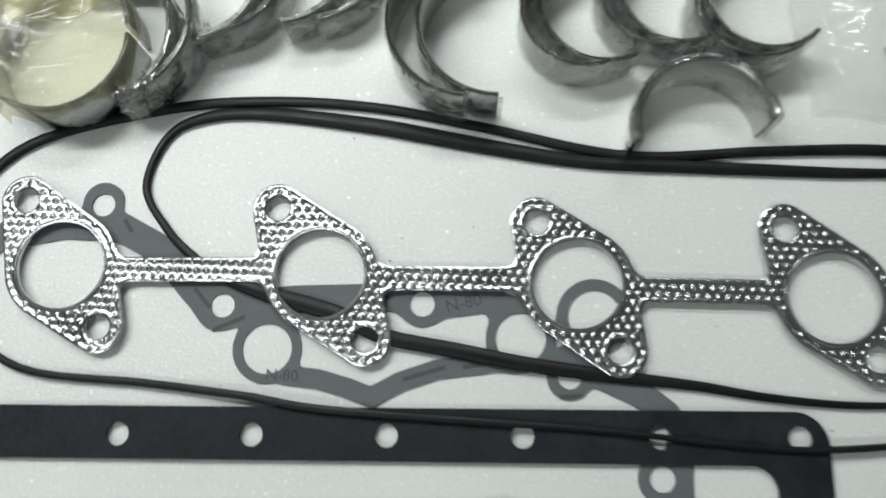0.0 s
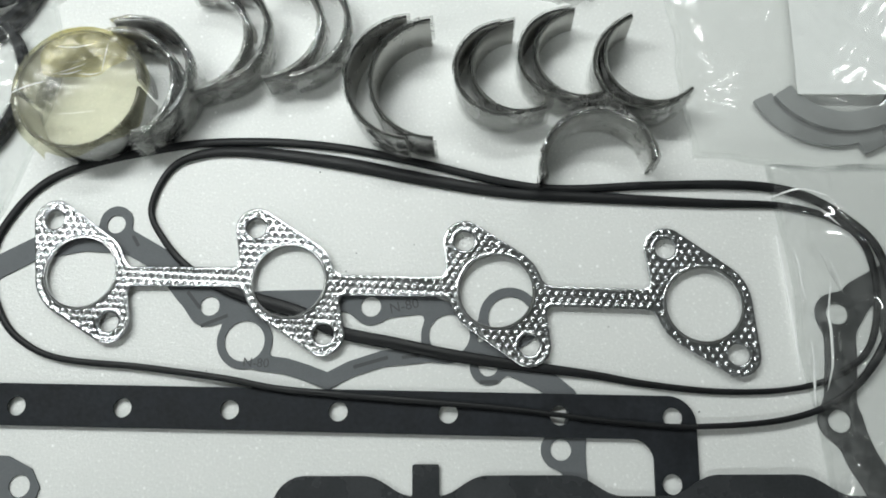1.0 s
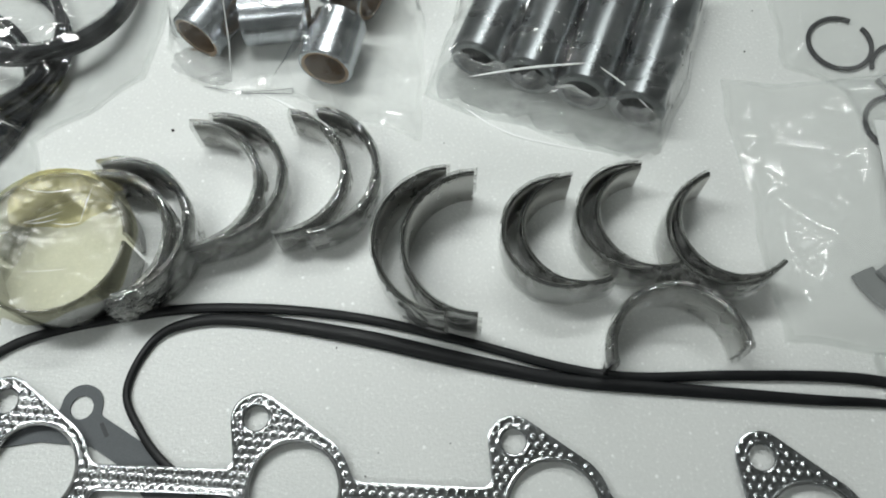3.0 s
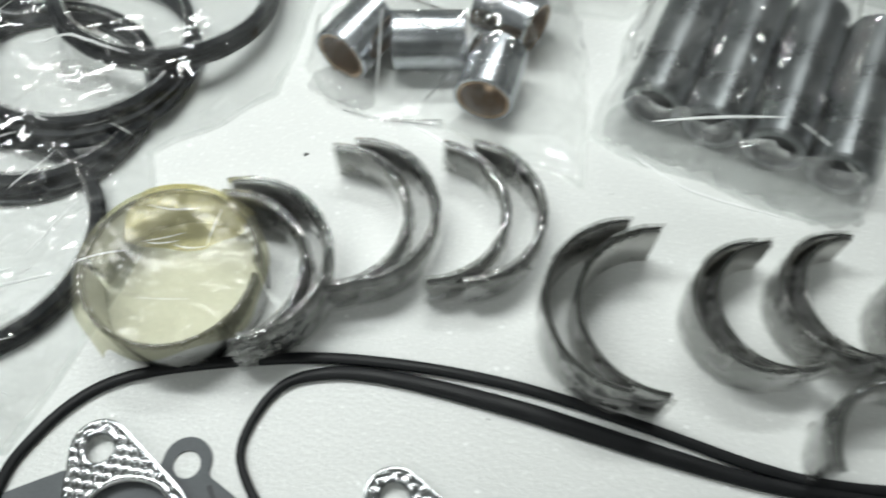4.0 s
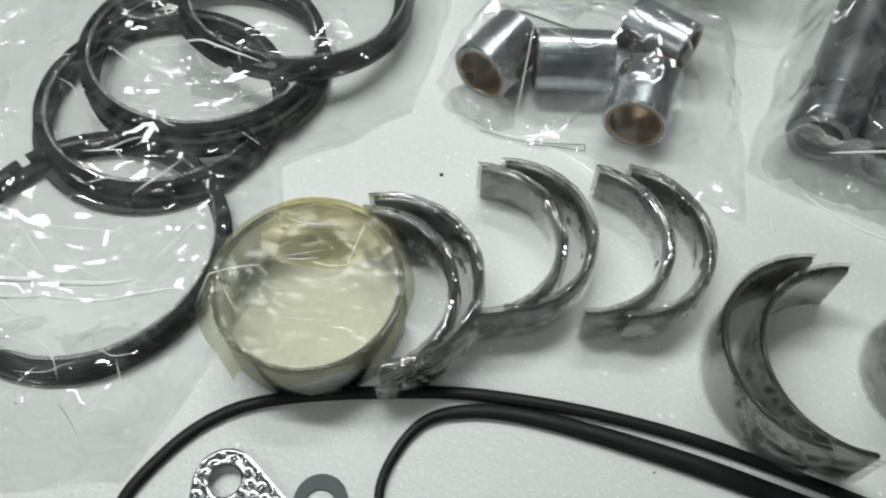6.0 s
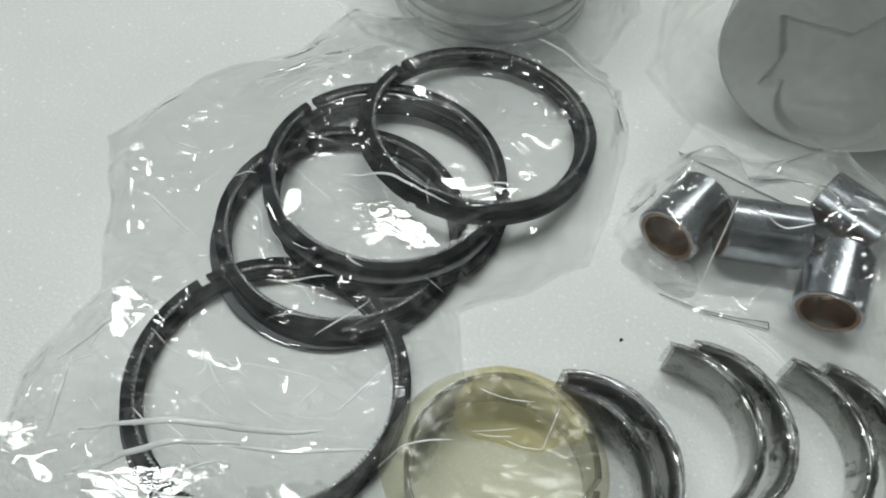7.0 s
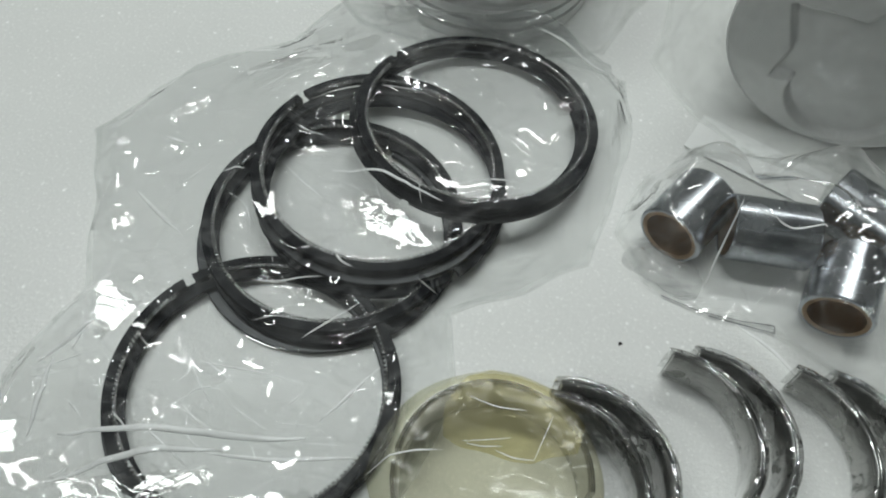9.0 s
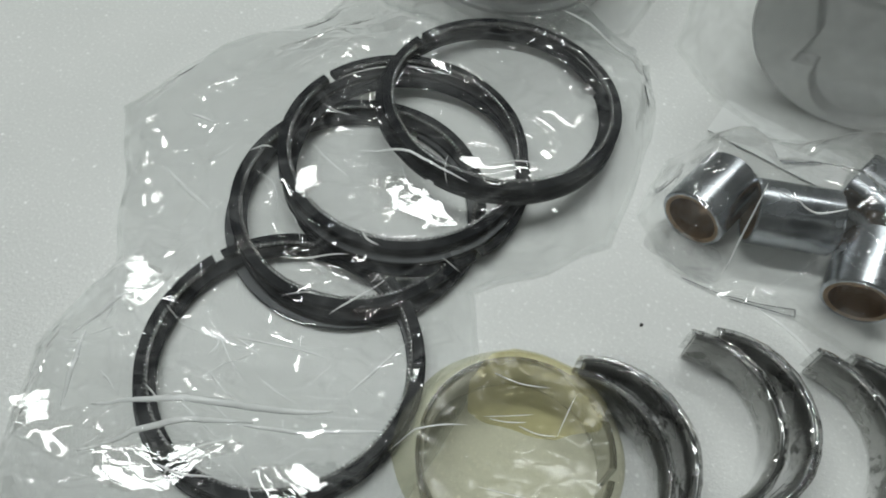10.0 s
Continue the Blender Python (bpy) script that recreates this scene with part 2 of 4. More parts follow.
milky_mat = film_material("milky_bag_film", (0.96, 0.965, 0.96), 0.7, 0.06, 0.07, 0.2, 0.040, 0.7)
seam_mat = film_material("heat_sealed_seam", (0.97, 0.975, 0.97), 0.25, 0.10, 0.2, 0.1, 0.02, 0.2)
under_mat = film_material("under_bag_film", (0.985, 0.988, 0.985), 0.12, 0.01, 0.15, 0.05, 0.03, 0.1)
wrap_mat = film_material("clear_shrink_film", (0.80, 0.805, 0.795), 2.4, 0.015, 0.05, 0.60, 0.010, 0.8, 0.03)
stuck_mat = film_material("clinging_shrink_film", (0.90, 0.905, 0.89), 1.4, 0.05, 0.06, 0.35, 0.016, 0.4, 0.24)
yellow_mat = film_material("yellowed_tape", (0.88, 0.83, 0.58), 0.35, 0.075, 0.16, 0.06, 0.020, 0.5)
gather_mat = film_material("bunched_film", (0.88, 0.885, 0.88), 2.2, 0.20, 0.05, 0.7, 0.014, 1.0)
# near-white colour that paints the lamp's streaks along film folds
fold_glint_mat = surface("white_fold_glint", (0.86, 0.865, 0.86), (0.94, 0.945, 0.94), 0.22, 0.0, 120, 900, 0.0, 0.0002, 0.05, 1.0)
pouch_mat = film_material("pale_yellow_film", (0.77, 0.755, 0.59), 0.4, 0.14, 0.14, 0.08, 0.022, 0.6)


# ---- mesh helpers ----
def put_mesh(name, verts, faces, material, parent=None, smooth=True, label=""):
    me = bpy.data.meshes.new(name)
    me.from_pydata(verts, [], faces)
    me.materials.append(material)
    if smooth:
        me.polygons.foreach_set("use_smooth", [True] * len(me.polygons))
    ob = new(name, me)
    ob.parent = parent
    if label:
        ob["label"] = label
    return ob


def part(name, bm, material, parent, label=""):
    me = bpy.data.meshes.new(name)
    bm.to_mesh(me)
    bm.free()
    me.materials.append(material)
    ob = new(name, me)
    ob.parent = parent
    if label:
        ob["label"] = label
    return ob


def thing(name, m, label, category, group=""):
    ob = new(name)
    ob.empty_display_size = 0.02
    ob.matrix_basis = m
    return tagged(ob, label, category, group)


def box_bm(sx, sy, sz, at=(0, 0, 0), bevel=0.0):
    bm = bmesh.new()
    bmesh.ops.create_cube(bm, size=1.0, matrix=Matrix.Translation(at) @ Matrix.Diagonal((sx, sy, sz, 1)))
    if bevel:
        bmesh.ops.bevel(bm, geom=bm.edges[:], offset=bevel, segments=2, affect="EDGES")
    return bm


def contour(sdf, box, step):
    """Cells of a grid cut along sdf = 0: plan points, polygons, border segments."""
    x0, y0, x1, y1 = box
    nx, ny = int((x1 - x0) / step) + 2, int((y1 - y0) / step) + 2
    X, Y = np.meshgrid(x0 + step * np.arange(nx), y0 + step * np.arange(ny), indexing="ij")
    d = sdf(X, Y)
    ins = d < 0
    some = ins[:-1, :-1] | ins[1:, :-1] | ins[1:, 1:] | ins[:-1, 1:]
    index, pts, polys, border = {}, [], [], []

    def vert(key, x, y):
        if key not in index:
            index[key] = len(pts)
            pts.append((x, y))
        return index[key]

    for i, j in np.argwhere(some):
        ring = ((i, j), (i + 1, j), (i + 1, j + 1), (i, j + 1))
        poly, cut = [], []
        for k in range(4):
            a, b = ring[k], ring[(k + 1) % 4]
            if ins[a]:
                poly.append(vert(a, X[a], Y[a]))
                cut.append(0)
            if ins[a] != ins[b]:
                f = d[a] / (d[a] - d[b])
                poly.append(vert((min(a, b), max(a, b)), X[a] + f * (X[b] - X[a]), Y[a] + f * (Y[b] - Y[a])))
                cut.append(1 if ins[a] else 2)
        n = len(poly)
        if n < 3:
            continue
        polys.append(poly)
        for k in range(n):
            if cut[k] == 1 and cut[(k + 1) % n] == 2:
                border.append((poly[k], poly[(k + 1) % n]))
    return np.array(pts), polys, border


def plate(name, sdf, box, step, z0, thick, material, parent=None, top=None, label=""):
    """A flat piece cut to the outline sdf = 0, with its real thickness; top adds relief."""
    pts, polys, border = contour(sdf, box, step)
    n = len(pts)
    zt = np.full(n, z0 + thick)
    if top is not None:
        zt = zt + top(pts[:, 0], pts[:, 1], sdf(pts[:, 0], pts[:, 1]))
    up = [(x, y, z) for (x, y), z in zip(pts, zt)]
    low = [(x, y, z0) for x, y in pts]
    faces = polys + [[v + n for v in reversed(q)] for q in polys]
    edge = sorted({v for s in border for v in s})
    at = {v: 2 * n + 2 * k for k, v in enumerate(edge)}
    side = [c for v in edge for c in (up[v], low[v])]
    faces += [[at[a], at[a] + 1, at[b] + 1, at[b]] for a, b in border]
    return put_mesh(name, up + low + side, faces, material, parent, True, label)


def film_sheet(name, sdf, box, step, height, material, parent=None, label=""):
    pts, polys, border = contour(sdf, box, step)
    z = height(pts[:, 0], pts[:, 1])
    ob = put_mesh(name, [(x, y, h) for (x, y), h in zip(pts, z)], polys, material, parent, True, label)
    ob.visible_shadow = False
    return ob


def seg(X, Y, a, b):
    """Distance from the line between two plan points."""
    ax, ay, bx, by = *a, *b
    t = np.clip(((X - ax) * (bx - ax) + (Y - ay) * (by - ay)) / ((bx - ax) ** 2 + (by - ay) ** 2 + 1e-12), 0, 1)
    return np.hypot(X - ax - t * (bx - ax), Y - ay - t * (by - ay))


def band(X, Y, pts, half):
    d = np.full(np.shape(X), 9.0)
    for a, b in zip(pts, pts[1:]):
        d = np.minimum(d, seg(X, Y, a, b))
    return d - half


def disc(X, Y, c, r):
    return np.hypot(X - c[0], Y - c[1]) - r


def blend(a, b, k):
    """Union with a fillet of about k."""
    h = np.clip(0.5 + 0.5 * (b - a) / k, 0, 1)
    return b * (1 - h) + a * h - k * h * (1 - h)


def rrect(X, Y, c, hx, hy, r, turn=0.0):
    ca, sa = math.cos(radians(turn)), math.sin(radians(turn))
    u, v = (X - c[0]) * ca + (Y - c[1]) * sa, -(X - c[0]) * sa + (Y - c[1]) * ca
    qx, qy = np.abs(u) - hx + r, np.abs(v) - hy + r
    return np.hypot(np.maximum(qx, 0), np.maximum(qy, 0)) + np.minimum(np.maximum(qx, qy), 0) - r


def polygon(X, Y, pts):
    """Signed distance from a closed outline."""
    d, inside = np.full(np.shape(X), 9.0), np.zeros(np.shape(X), bool)
    for (ax, ay), (bx, by) in zip(pts, pts[1:] + pts[:1]):
        d = np.minimum(d, seg(X, Y, (ax, ay), (bx, by)))
        if ay != by:
            inside ^= ((Y < ay) != (Y < by)) & (X < (bx - ax) * (Y - ay) / (by - ay) + ax)
    return np.where(inside, -d, d)


def spline(pts, per=8, closed=True):
    """A smooth line through the points."""
    n, out = len(pts), []
    for i in range(n if closed else n - 1):
        q = [np.array(pts[(i + k) % n] if closed else pts[min(max(i + k, 0), n - 1)], float) for k in (-1, 0, 1, 2)]
        for s in range(per):
            t = s / per
            out.append(0.5 * (2 * q[1] + (q[2] - q[0]) * t + (2 * q[0] - 5 * q[1] + 4 * q[2] - q[3]) * t * t + (3 * q[1] - q[0] - 3 * q[2] + q[3]) * t ** 3))
    if not closed:
        out.append(np.array(pts[-1], float))
    return out


def sweep(name, line, section, material, parent=None, closed=True, smooth=True, label=""):
    """section(k, n) gives (across, up) pairs for the k-th of n stations of a line of (x, y, z)."""
    n, verts, faces = len(line), [], []
    for k in range(n):
        a = line[(k - 1) % n if closed else max(k - 1, 0)]
        b = line[(k + 1) % n if closed else min(k + 1, n - 1)]
        t = Vector(b) - Vector(a)
        side = Vector((-t.y, t.x, 0)).normalized()
        ring = section(k, n)
        m = len(ring)
        for u, v in ring:
            verts.append(Vector(line[k]) + side * u + Vector((0, 0, v)))
    for k in range(n if closed else n - 1):
        for s in range(m):
            i, j = k * m, ((k + 1) % n) * m
            faces.append((i + s, i + (s + 1) % m, j + (s + 1) % m, j + s))
    if not closed:
        faces += [tuple(reversed(range(m))), tuple(range((n - 1) * m, n * m))]
    return put_mesh(name, verts, faces, material, parent, smooth, label)


def arc_line(r, a0, a1, n, z=0.0):
    return [(r * math.cos(radians(a0 + (a1 - a0) * k / n)), r * math.sin(radians(a0 + (a1 - a0) * k / n)), z) for k in range(n + 1)]


def lathe(name, profile, material, parent, a0=0.0, a1=360.0, n=64, label="", closed_profile=True):
    """Turns a profile of (radius, height) round z; an open turn gets its end caps."""
    full = abs(a1 - a0) >= 359.9
    m, verts, faces = len(profile), [], []
    count = n if full else n + 1
    for k in range(count):
        a = radians(a0 + (a1 - a0) * k / n)
        verts += [(r * math.cos(a), r * math.sin(a), h) for r, h in profile]
    for k in range(n):
        i, j = k * m, ((k + 1) % count) * m
        for s in range(m if closed_profile else m - 1):
            faces.append((i + s, j + s, j + (s + 1) % m, i + (s + 1) % m))
    if not full and closed_profile:
        faces += [tuple(range(m)), tuple(reversed(range((count - 1) * m, count * m)))]
    ob = put_mesh(name, verts, faces, material, parent, True, label)
    ob.data.set_sharp_from_angle(angle=radians(32))
    return ob


def folds(box, count, seed, length=(0.015, 0.06), tall=(0.0006, 0.0025), width=(0.0015, 0.004), lean=None):
    """Creases of a crumpled film, as a height over the plan."""
    rng = random.Random(seed)
    lines = []
    for _ in range(count):
        x, y = rng.uniform(box[0], box[2]), rng.uniform(box[1], box[3])
        a = rng.uniform(0, math.pi) if lean is None else radians(lean) + rng.gauss(0, 0.5)
        L = rng.uniform(*length) / 2
        lines.append(((x - L * math.cos(a), y - L * math.sin(a)), (x + L * math.cos(a), y + L * math.sin(a)), rng.uniform(*tall), rng.uniform(*width)))

    def height(X, Y):
        z = np.zeros(np.shape(X))
        for a, b, h, w in lines:
            d = seg(X, Y, a, b)
            z = z + h * np.exp(-d / w)
        return z
    return height


def crumple(X, Y, size, steep, seed, count=5):
    """Flat facets that meet in sharp creases, as a crushed film has."""
    rng = np.random.RandomState(seed)
    u = X + 0.03 * size * np.sin(Y * 3.1 / size + 1.3)
    v = Y + 0.03 * size * np.sin(X * 2.3 / size + 0.4)
    z = np.zeros(np.shape(X))
    for k in range(count):
        a, ph, lam = rng.uniform(0, 6.28), rng.uniform(0, 1), size * rng.uniform(0.5, 1.6)
        s = (u * math.cos(a) + v * math.sin(a)) / lam + ph
        z = z + np.abs(s - np.floor(s) - 0.5) * lam * steep * rng.uniform(0.5, 1.2)
    return z - z.min()


def waves(X, Y, size, seed):
    """Soft rolling unevenness between -1 and 1."""
    rng = np.random.RandomState(seed)
    z = np.zeros(np.shape(X))
    for k in range(7):
        a, ph, f = rng.uniform(0, 6.28), rng.uniform(0, 6.28), 6.28 / (size * rng.uniform(0.6, 1.8))
        z = z + np.sin(f * (X * math.cos(a) + Y * math.sin(a)) + ph)
    return z / 5


# ---- room ----
def block(name, lo, hi, material, label, kind="structure", category=""):
    size = [b - a for a, b in zip(lo, hi)]
    ob = part(name, box_bm(*size), material, None)
    ob.location = [(a + b) / 2 for a, b in zip(lo, hi)]
    return tagged(ob, label, category, "", kind)


block("floor", (-2.6, -2.6, -0.92), (3.2, 3.0, -0.82), floor_mat, "grey concrete workshop floor")
block("wall_north", (-2.6, 3.0, -0.92), (3.2, 3.1, 2.14), wall_mat, "plain light painted wall")
block("wall_south", (-2.6, -2.7, -0.92), (3.2, -2.6, 2.14), wall_mat, "plain light painted wall")
block("wall_west", (-2.7, -2.7, -0.92), (-2.6, 3.1, 2.14), wall_mat, "plain light painted wall")
block("wall_east", (3.2, -2.7, -0.92), (3.3, 3.1, 2.14), wall_mat, "plain light painted wall")
block("ceiling", (-2.7, -2.7, 2.14), (3.3, 3.1, 2.24), ceiling_mat, "plain painted ceiling")

# housings added for the unseen tubes
for lx, ly, lz, lw, ld, watts in LAMPS:
    t = thing("ceiling_light", pose(lx, ly, lz), "unseen white lamp fitting with fluorescent tubes, added to light the table", "ceiling light", "ceiling lights")
    part("housing", box_bm(lw + 0.06, ld + 0.06, 0.03, (0, 0, 0.022), 0.004), frame_mat, t)
    if lz < 2:
        for sx in (-0.3, 0.3):
            part("hanger", box_bm(0.006, 0.006, 2.14 - lz - 0.03, (sx, 0, (2.14 - lz + 0.03) / 2)), frame_mat, t)

table = thing("work_table", pose(0, 0.25, -0.82), "pale laminate work table under a white sheet", "table")
part("tabletop", box_bm(1.9, 1.3, 0.03, (0, 0, 0.80), 0.004), wood_mat, table)
for sx in (-0.88, 0.88):
    for sy in (-0.58, 0.58):
        part("leg", box_bm(0.05, 0.05, 0.785, (sx, sy, 0.3925), 0.003), frame_mat, table)

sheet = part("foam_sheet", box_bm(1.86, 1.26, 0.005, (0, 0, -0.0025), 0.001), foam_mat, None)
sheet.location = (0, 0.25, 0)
tagged(sheet, "white foam sheet with fine grain and painted white sparkle on the table", "foam sheet")

# ---- flat gaskets ----
LUGS = [((-0.1470, 0.1690), (-0.1170, 0.1190), (-0.1323, 0.1430)), ((-0.0500, 0.1610), (-0.0180, 0.1100), (-0.0342, 0.1353)),
        ((0.0470, 0.1510), (0.0740, 0.1020), (0.0605, 0.1271)), ((0.1380, 0.1440), (0.1650, 0.0950), (0.1525, 0.1177))]


def cone(X, Y, a, ra, b, rb):
    """Hull of two discs."""
    L = math.dist(a, b)
    ux, uy = (b[0] - a[0]) / L, (b[1] - a[1]) / L
    s = (X - a[0]) * ux + (Y - a[1]) * uy
    p = np.abs(-(X - a[0]) * uy + (Y - a[1]) * ux)
    k = (ra - rb) / L
    c = math.sqrt(1 - k * k)
    t = np.clip((s - p * k / c) / L, 0, 1)
    return np.hypot(s - t * L, p) - (ra + (rb - ra) * t)


def manifold_sdf(X, Y):
    d = np.full(np.shape(X), 9.0)
    for h1, h2, c in LUGS:
        d = np.minimum(d, cone(X, Y, c, 0.0212, h1, 0.0096))
        d = np.minimum(d, cone(X, Y, c, 0.0212, h2, 0.0096))
    for (_, _, a), (_, _, b) in zip(LUGS, LUGS[1:]):
        a2, b2 = (a[0], a[1] - 0.0015), (b[0], b[1] + 0.0015)
        d = blend(d, seg(X, Y, a2, b2) - 0.0046, 0.005)
    for h1, h2, c in LUGS:
        for q, r in ((h1, 0.0048), (h2, 0.0048), (c, 0.0166)):
            d = np.maximum(d, -disc(X, Y, q, r))
    return d


def emboss(X, Y, d):
    """Staggered raised dots and a rolled rim."""
    ca, sa = math.cos(radians(-4.8)), math.sin(radians(-4.8))
    u, v = X * ca + Y * sa, -X * sa + Y * ca
    pu, pv = 0.0036, 0.0031
    row = np.floor(v / pv)
    u = u + np.where(row % 2 == 0, 0.0, pu / 2)
    du, dv = (u / pu - np.floor(u / pu) - 0.5) * pu, (v / pv - row - 0.5) * pv
    dot = 0.0008 * np.exp(-((du ** 2 + dv ** 2) / 0.00072 ** 2))
    inner = np.clip((-d - 0.0007) / 0.0008, 0, 1)
    rim = 0.0003 * np.exp(-((d + 0.0008) / 0.0006) ** 2)
    for _, _, c in LUGS:
        away = disc(X, Y, c, 0.0172)
        inner = inner * np.clip((np.abs(away) - 0.0008) / 0.0006, 0, 1)
    return dot * inner + rim


manifold = thing("exhaust_manifold_gasket", pose(0, 0, 0), "", "gasket")
plate("foil_body", manifold_sdf, (-0.175, 0.08, 0.195, 0.19), 0.00042, 0.003, 0.0009, foil_mat, manifold, emboss)
for h1, h2, c in LUGS:
    lip = lathe("port_lip", [(0.0164, -0.0004), (0.0164, 0.0011), (0.0167, 0.0014), (0.0174, 0.0014), (0.0179, 0.0010), (0.0179, -0.0002)], lip_mat, manifold, n=72)
    lip.location = (*c, 0.003)
    for q in (h1, h2):
        eye = lathe("bolt_hole_edge", [(0.0047, -0.0002), (0.0047, 0.0009), (0.0049, 0.0011), (0.0052, 0.0009), (0.0052, -0.0002)], foil_mat, manifold, n=32)
        eye.location = (*q, 0.003)
tagged(manifold, "silver embossed steel foil exhaust manifold gasket with four ports", "gasket")


def pan_sdf(X, Y):
    turn = -2.85
    ca, sa = math.cos(radians(turn)), math.sin(radians(turn))
    c = (-0.0905, -0.0065)
    outer = rrect(X, Y, c, 0.2304, 0.0958, 0.012, turn)
    inner = rrect(X, Y, (c[0] - 0.0005, c[1] - 0.0003), 0.2122, 0.0775, 0.009, turn)
    d = np.maximum(outer, -inner)
    for k in range(-4, 7):
        d = np.maximum(d, -disc(X, Y, (-0.1080 + 0.0484 * (k - 0) , 0.0803 - 0.00225 * k), 0.0042))
    for q in ((0.1312, 0.0415), (0.129, -0.01), (0.127, -0.06)):
        d = np.maximum(d, -disc(X, Y, q, 0.0042))
    return d


pan = plate("oil_pan_gasket", pan_sdf, (-0.34, -0.12, 0.16, 0.11), 0.0010, 0.0016, 0.0012, pan_mat)
tagged(pan, "black fibre oil pan gasket frame with bolt holes", "gasket")


def cover_sdf(X, Y):
    run = [(-0.215, 0.115), (-0.190, 0.139), (-0.1713, 0.1490), (-0.1563, 0.1563), (-0.1325, 0.1595), (-0.1108, 0.1572), (-0.0941, 0.1470), (-0.0824, 0.1321), (-0.0745, 0.1235)]
    d = band(X, Y, run, 0.0056)
    d = blend(d, disc(X, Y, (-0.1186, 0.1676), 0.0080), 0.004)
    d = blend(d, disc(X, Y, (-0.0714, 0.1254), 0.0092), 0.004)
    d = blend(d, disc(X, Y, (-0.0546, 0.1086), 0.0128), 0.004)
    low = [(-0.047, 0.0985), (-0.0360, 0.0968), (-0.0260, 0.0935), (-0.0165, 0.0895), (-0.0060, 0.0945), (0.0080, 0.0985), (0.0238, 0.0995), (0.035, 0.101)]
    d = blend(d, band(X, Y, low, 0.0036), 0.003)
    mid = [(-0.0714, 0.1254), (-0.045, 0.1265), (-0.02, 0.126), (-0.0092, 0.1259), (0.0032, 0.1235), (0.014, 0.1225), (0.027, 0.1235), (0.035, 0.119)]
    d = blend(d, band(X, Y, mid, 0.0052), 0.003)
    d = blend(d, disc(X, Y, (0.0032, 0.1225), 0.0085), 0.004)
    d = blend(d, disc(X, Y, (0.0387, 0.1084), 0.0128), 0.004)
    d = blend(d, disc(X, Y, (0.0663, 0.1151), 0.0140), 0.004)
    d = blend(d, disc(X, Y, (0.0555, 0.0935), 0.0082), 0.004)
    tail = [(0.0555, 0.1000), (0.0686, 0.0928), (0.0800, 0.0870), (0.0890, 0.0790), (0.0930, 0.0690), (0.0905, 0.0560), (0.0910, 0.0440), (0.086, 0.028), (0.075, 0.012)]
    d = blend(d, band(X, Y, tail, 0.0050), 0.003)
    d = blend(d, disc(X, Y, (0.0853, 0.0569), 0.0086), 0.004)
    for q, r in (((-0.1186, 0.1666), 0.0045), ((-0.0714, 0.1254), 0.0045), ((-0.0546, 0.1086), 0.0092), ((0.0032, 0.1225), 0.0046), ((0.0387, 0.1084), 0.0092),
                 ((0.0663, 0.1151), 0.0098), ((0.0555, 0.0935), 0.0042), ((0.0853, 0.0569), 0.0045), ((0.0848, 0.0722), 0.004)):
        d = np.maximum(d, -disc(X, Y, q, r))
    return d


cover = plate("timing_cover_gasket", cover_sdf, (-0.225, 0.0, 0.105, 0.185), 0.0008, 0.0, 0.0008, paper_mat)
tagged(cover, "grey fibre paper timing cover gasket with printed marks", "gasket")


def flat_text(body, x, y, z, size, turn, material, parent):
    cu = bpy.data.curves.new("printing", "FONT")
    cu.body, cu.size, cu.align_x, cu.align_y, cu.extrude = body, size, "CENTER", "CENTER", 0.00004
    tmp = new("printing", cu)
    me = bpy.data.meshes.new_from_object(tmp.evaluated_get(bpy.context.evaluated_depsgraph_get()))
    bpy.data.objects.remove(tmp)
    me.materials.clear()
    me.materials.append(material)
    ob = new("printing", me)
    ob.parent = parent
    ob.matrix_basis = pose(x, y, z, 0, 0, turn)
    return ob


flat_text("N-80", 0.0185, 0.1222, 0.00086, 0.0065, 10, print_mat, cover)
flat_text("N-80", -0.0490, 0.0985, 0.00086, 0.0058, -4, print_mat, cover)
for x, y, w, a in ((-0.150, 0.158, 0.009, 20), (-0.1085, 0.158, 0.006, -60), (-0.0790, 0.1285, 0.010, -52), (-0.0690, 0.1185, 0.013, 20), (0.003, 0.0972, 0.016, 14), (0.021, 0.0992, 0.008, 5), (0.0555, 0.0868, 0.008, 0)):
    bm = box_bm(w, 0.0016, 0.00005)
    bar = part("printed_bar", bm, print_mat, cover)
    bar.matrix_basis = pose(x, y, 0.00085, 0, 0, a)


PORTS = [(-0.0140, 0.0265), (0.0700, 0.0310), (0.1660, 0.0300), (0.2620, 0.0300)]


def intake_top(x):
    return 0.0483 - 0.022 * x


def intake_sdf(X, Y):
    d = np.full(np.shape(X), 9.0)
    for cx, hx in PORTS:
        d = np.minimum(d, rrect(X, Y, (cx, intake_top(cx) - 0.030), hx, 0.030, 0.014, -1.3))
    d = blend(d, rrect(X, Y, (0.120, intake_top(0.120) - 0.030), 0.150, 0.0215, 0.004, -1.3), 0.010)
    d = np.minimum(d, rrect(X, Y, (0.0267, 0.0440), 0.0058, 0.0085, 0.0008, -1.3))
    for k, (cx, hx) in enumerate(PORTS):
        d = np.maximum(d, -blend(rrect(X, Y, (cx, intake_top(cx) - 0.030), hx - 0.0110, 0.0185, 0.008, -1.3), disc(X, Y, (cx + hx - 0.020, intake_top(cx) - 0.0215), 0.0115), 0.003))
    return d


intake = plate("intake_gasket", intake_sdf, (-0.05, -0.025, 0.30, 0.06), 0.0008, 0.0, 0.0008, steel_gasket_mat)
intake.matrix_basis = pose(0, 0, 0.0010, 0, -1.0, 0)
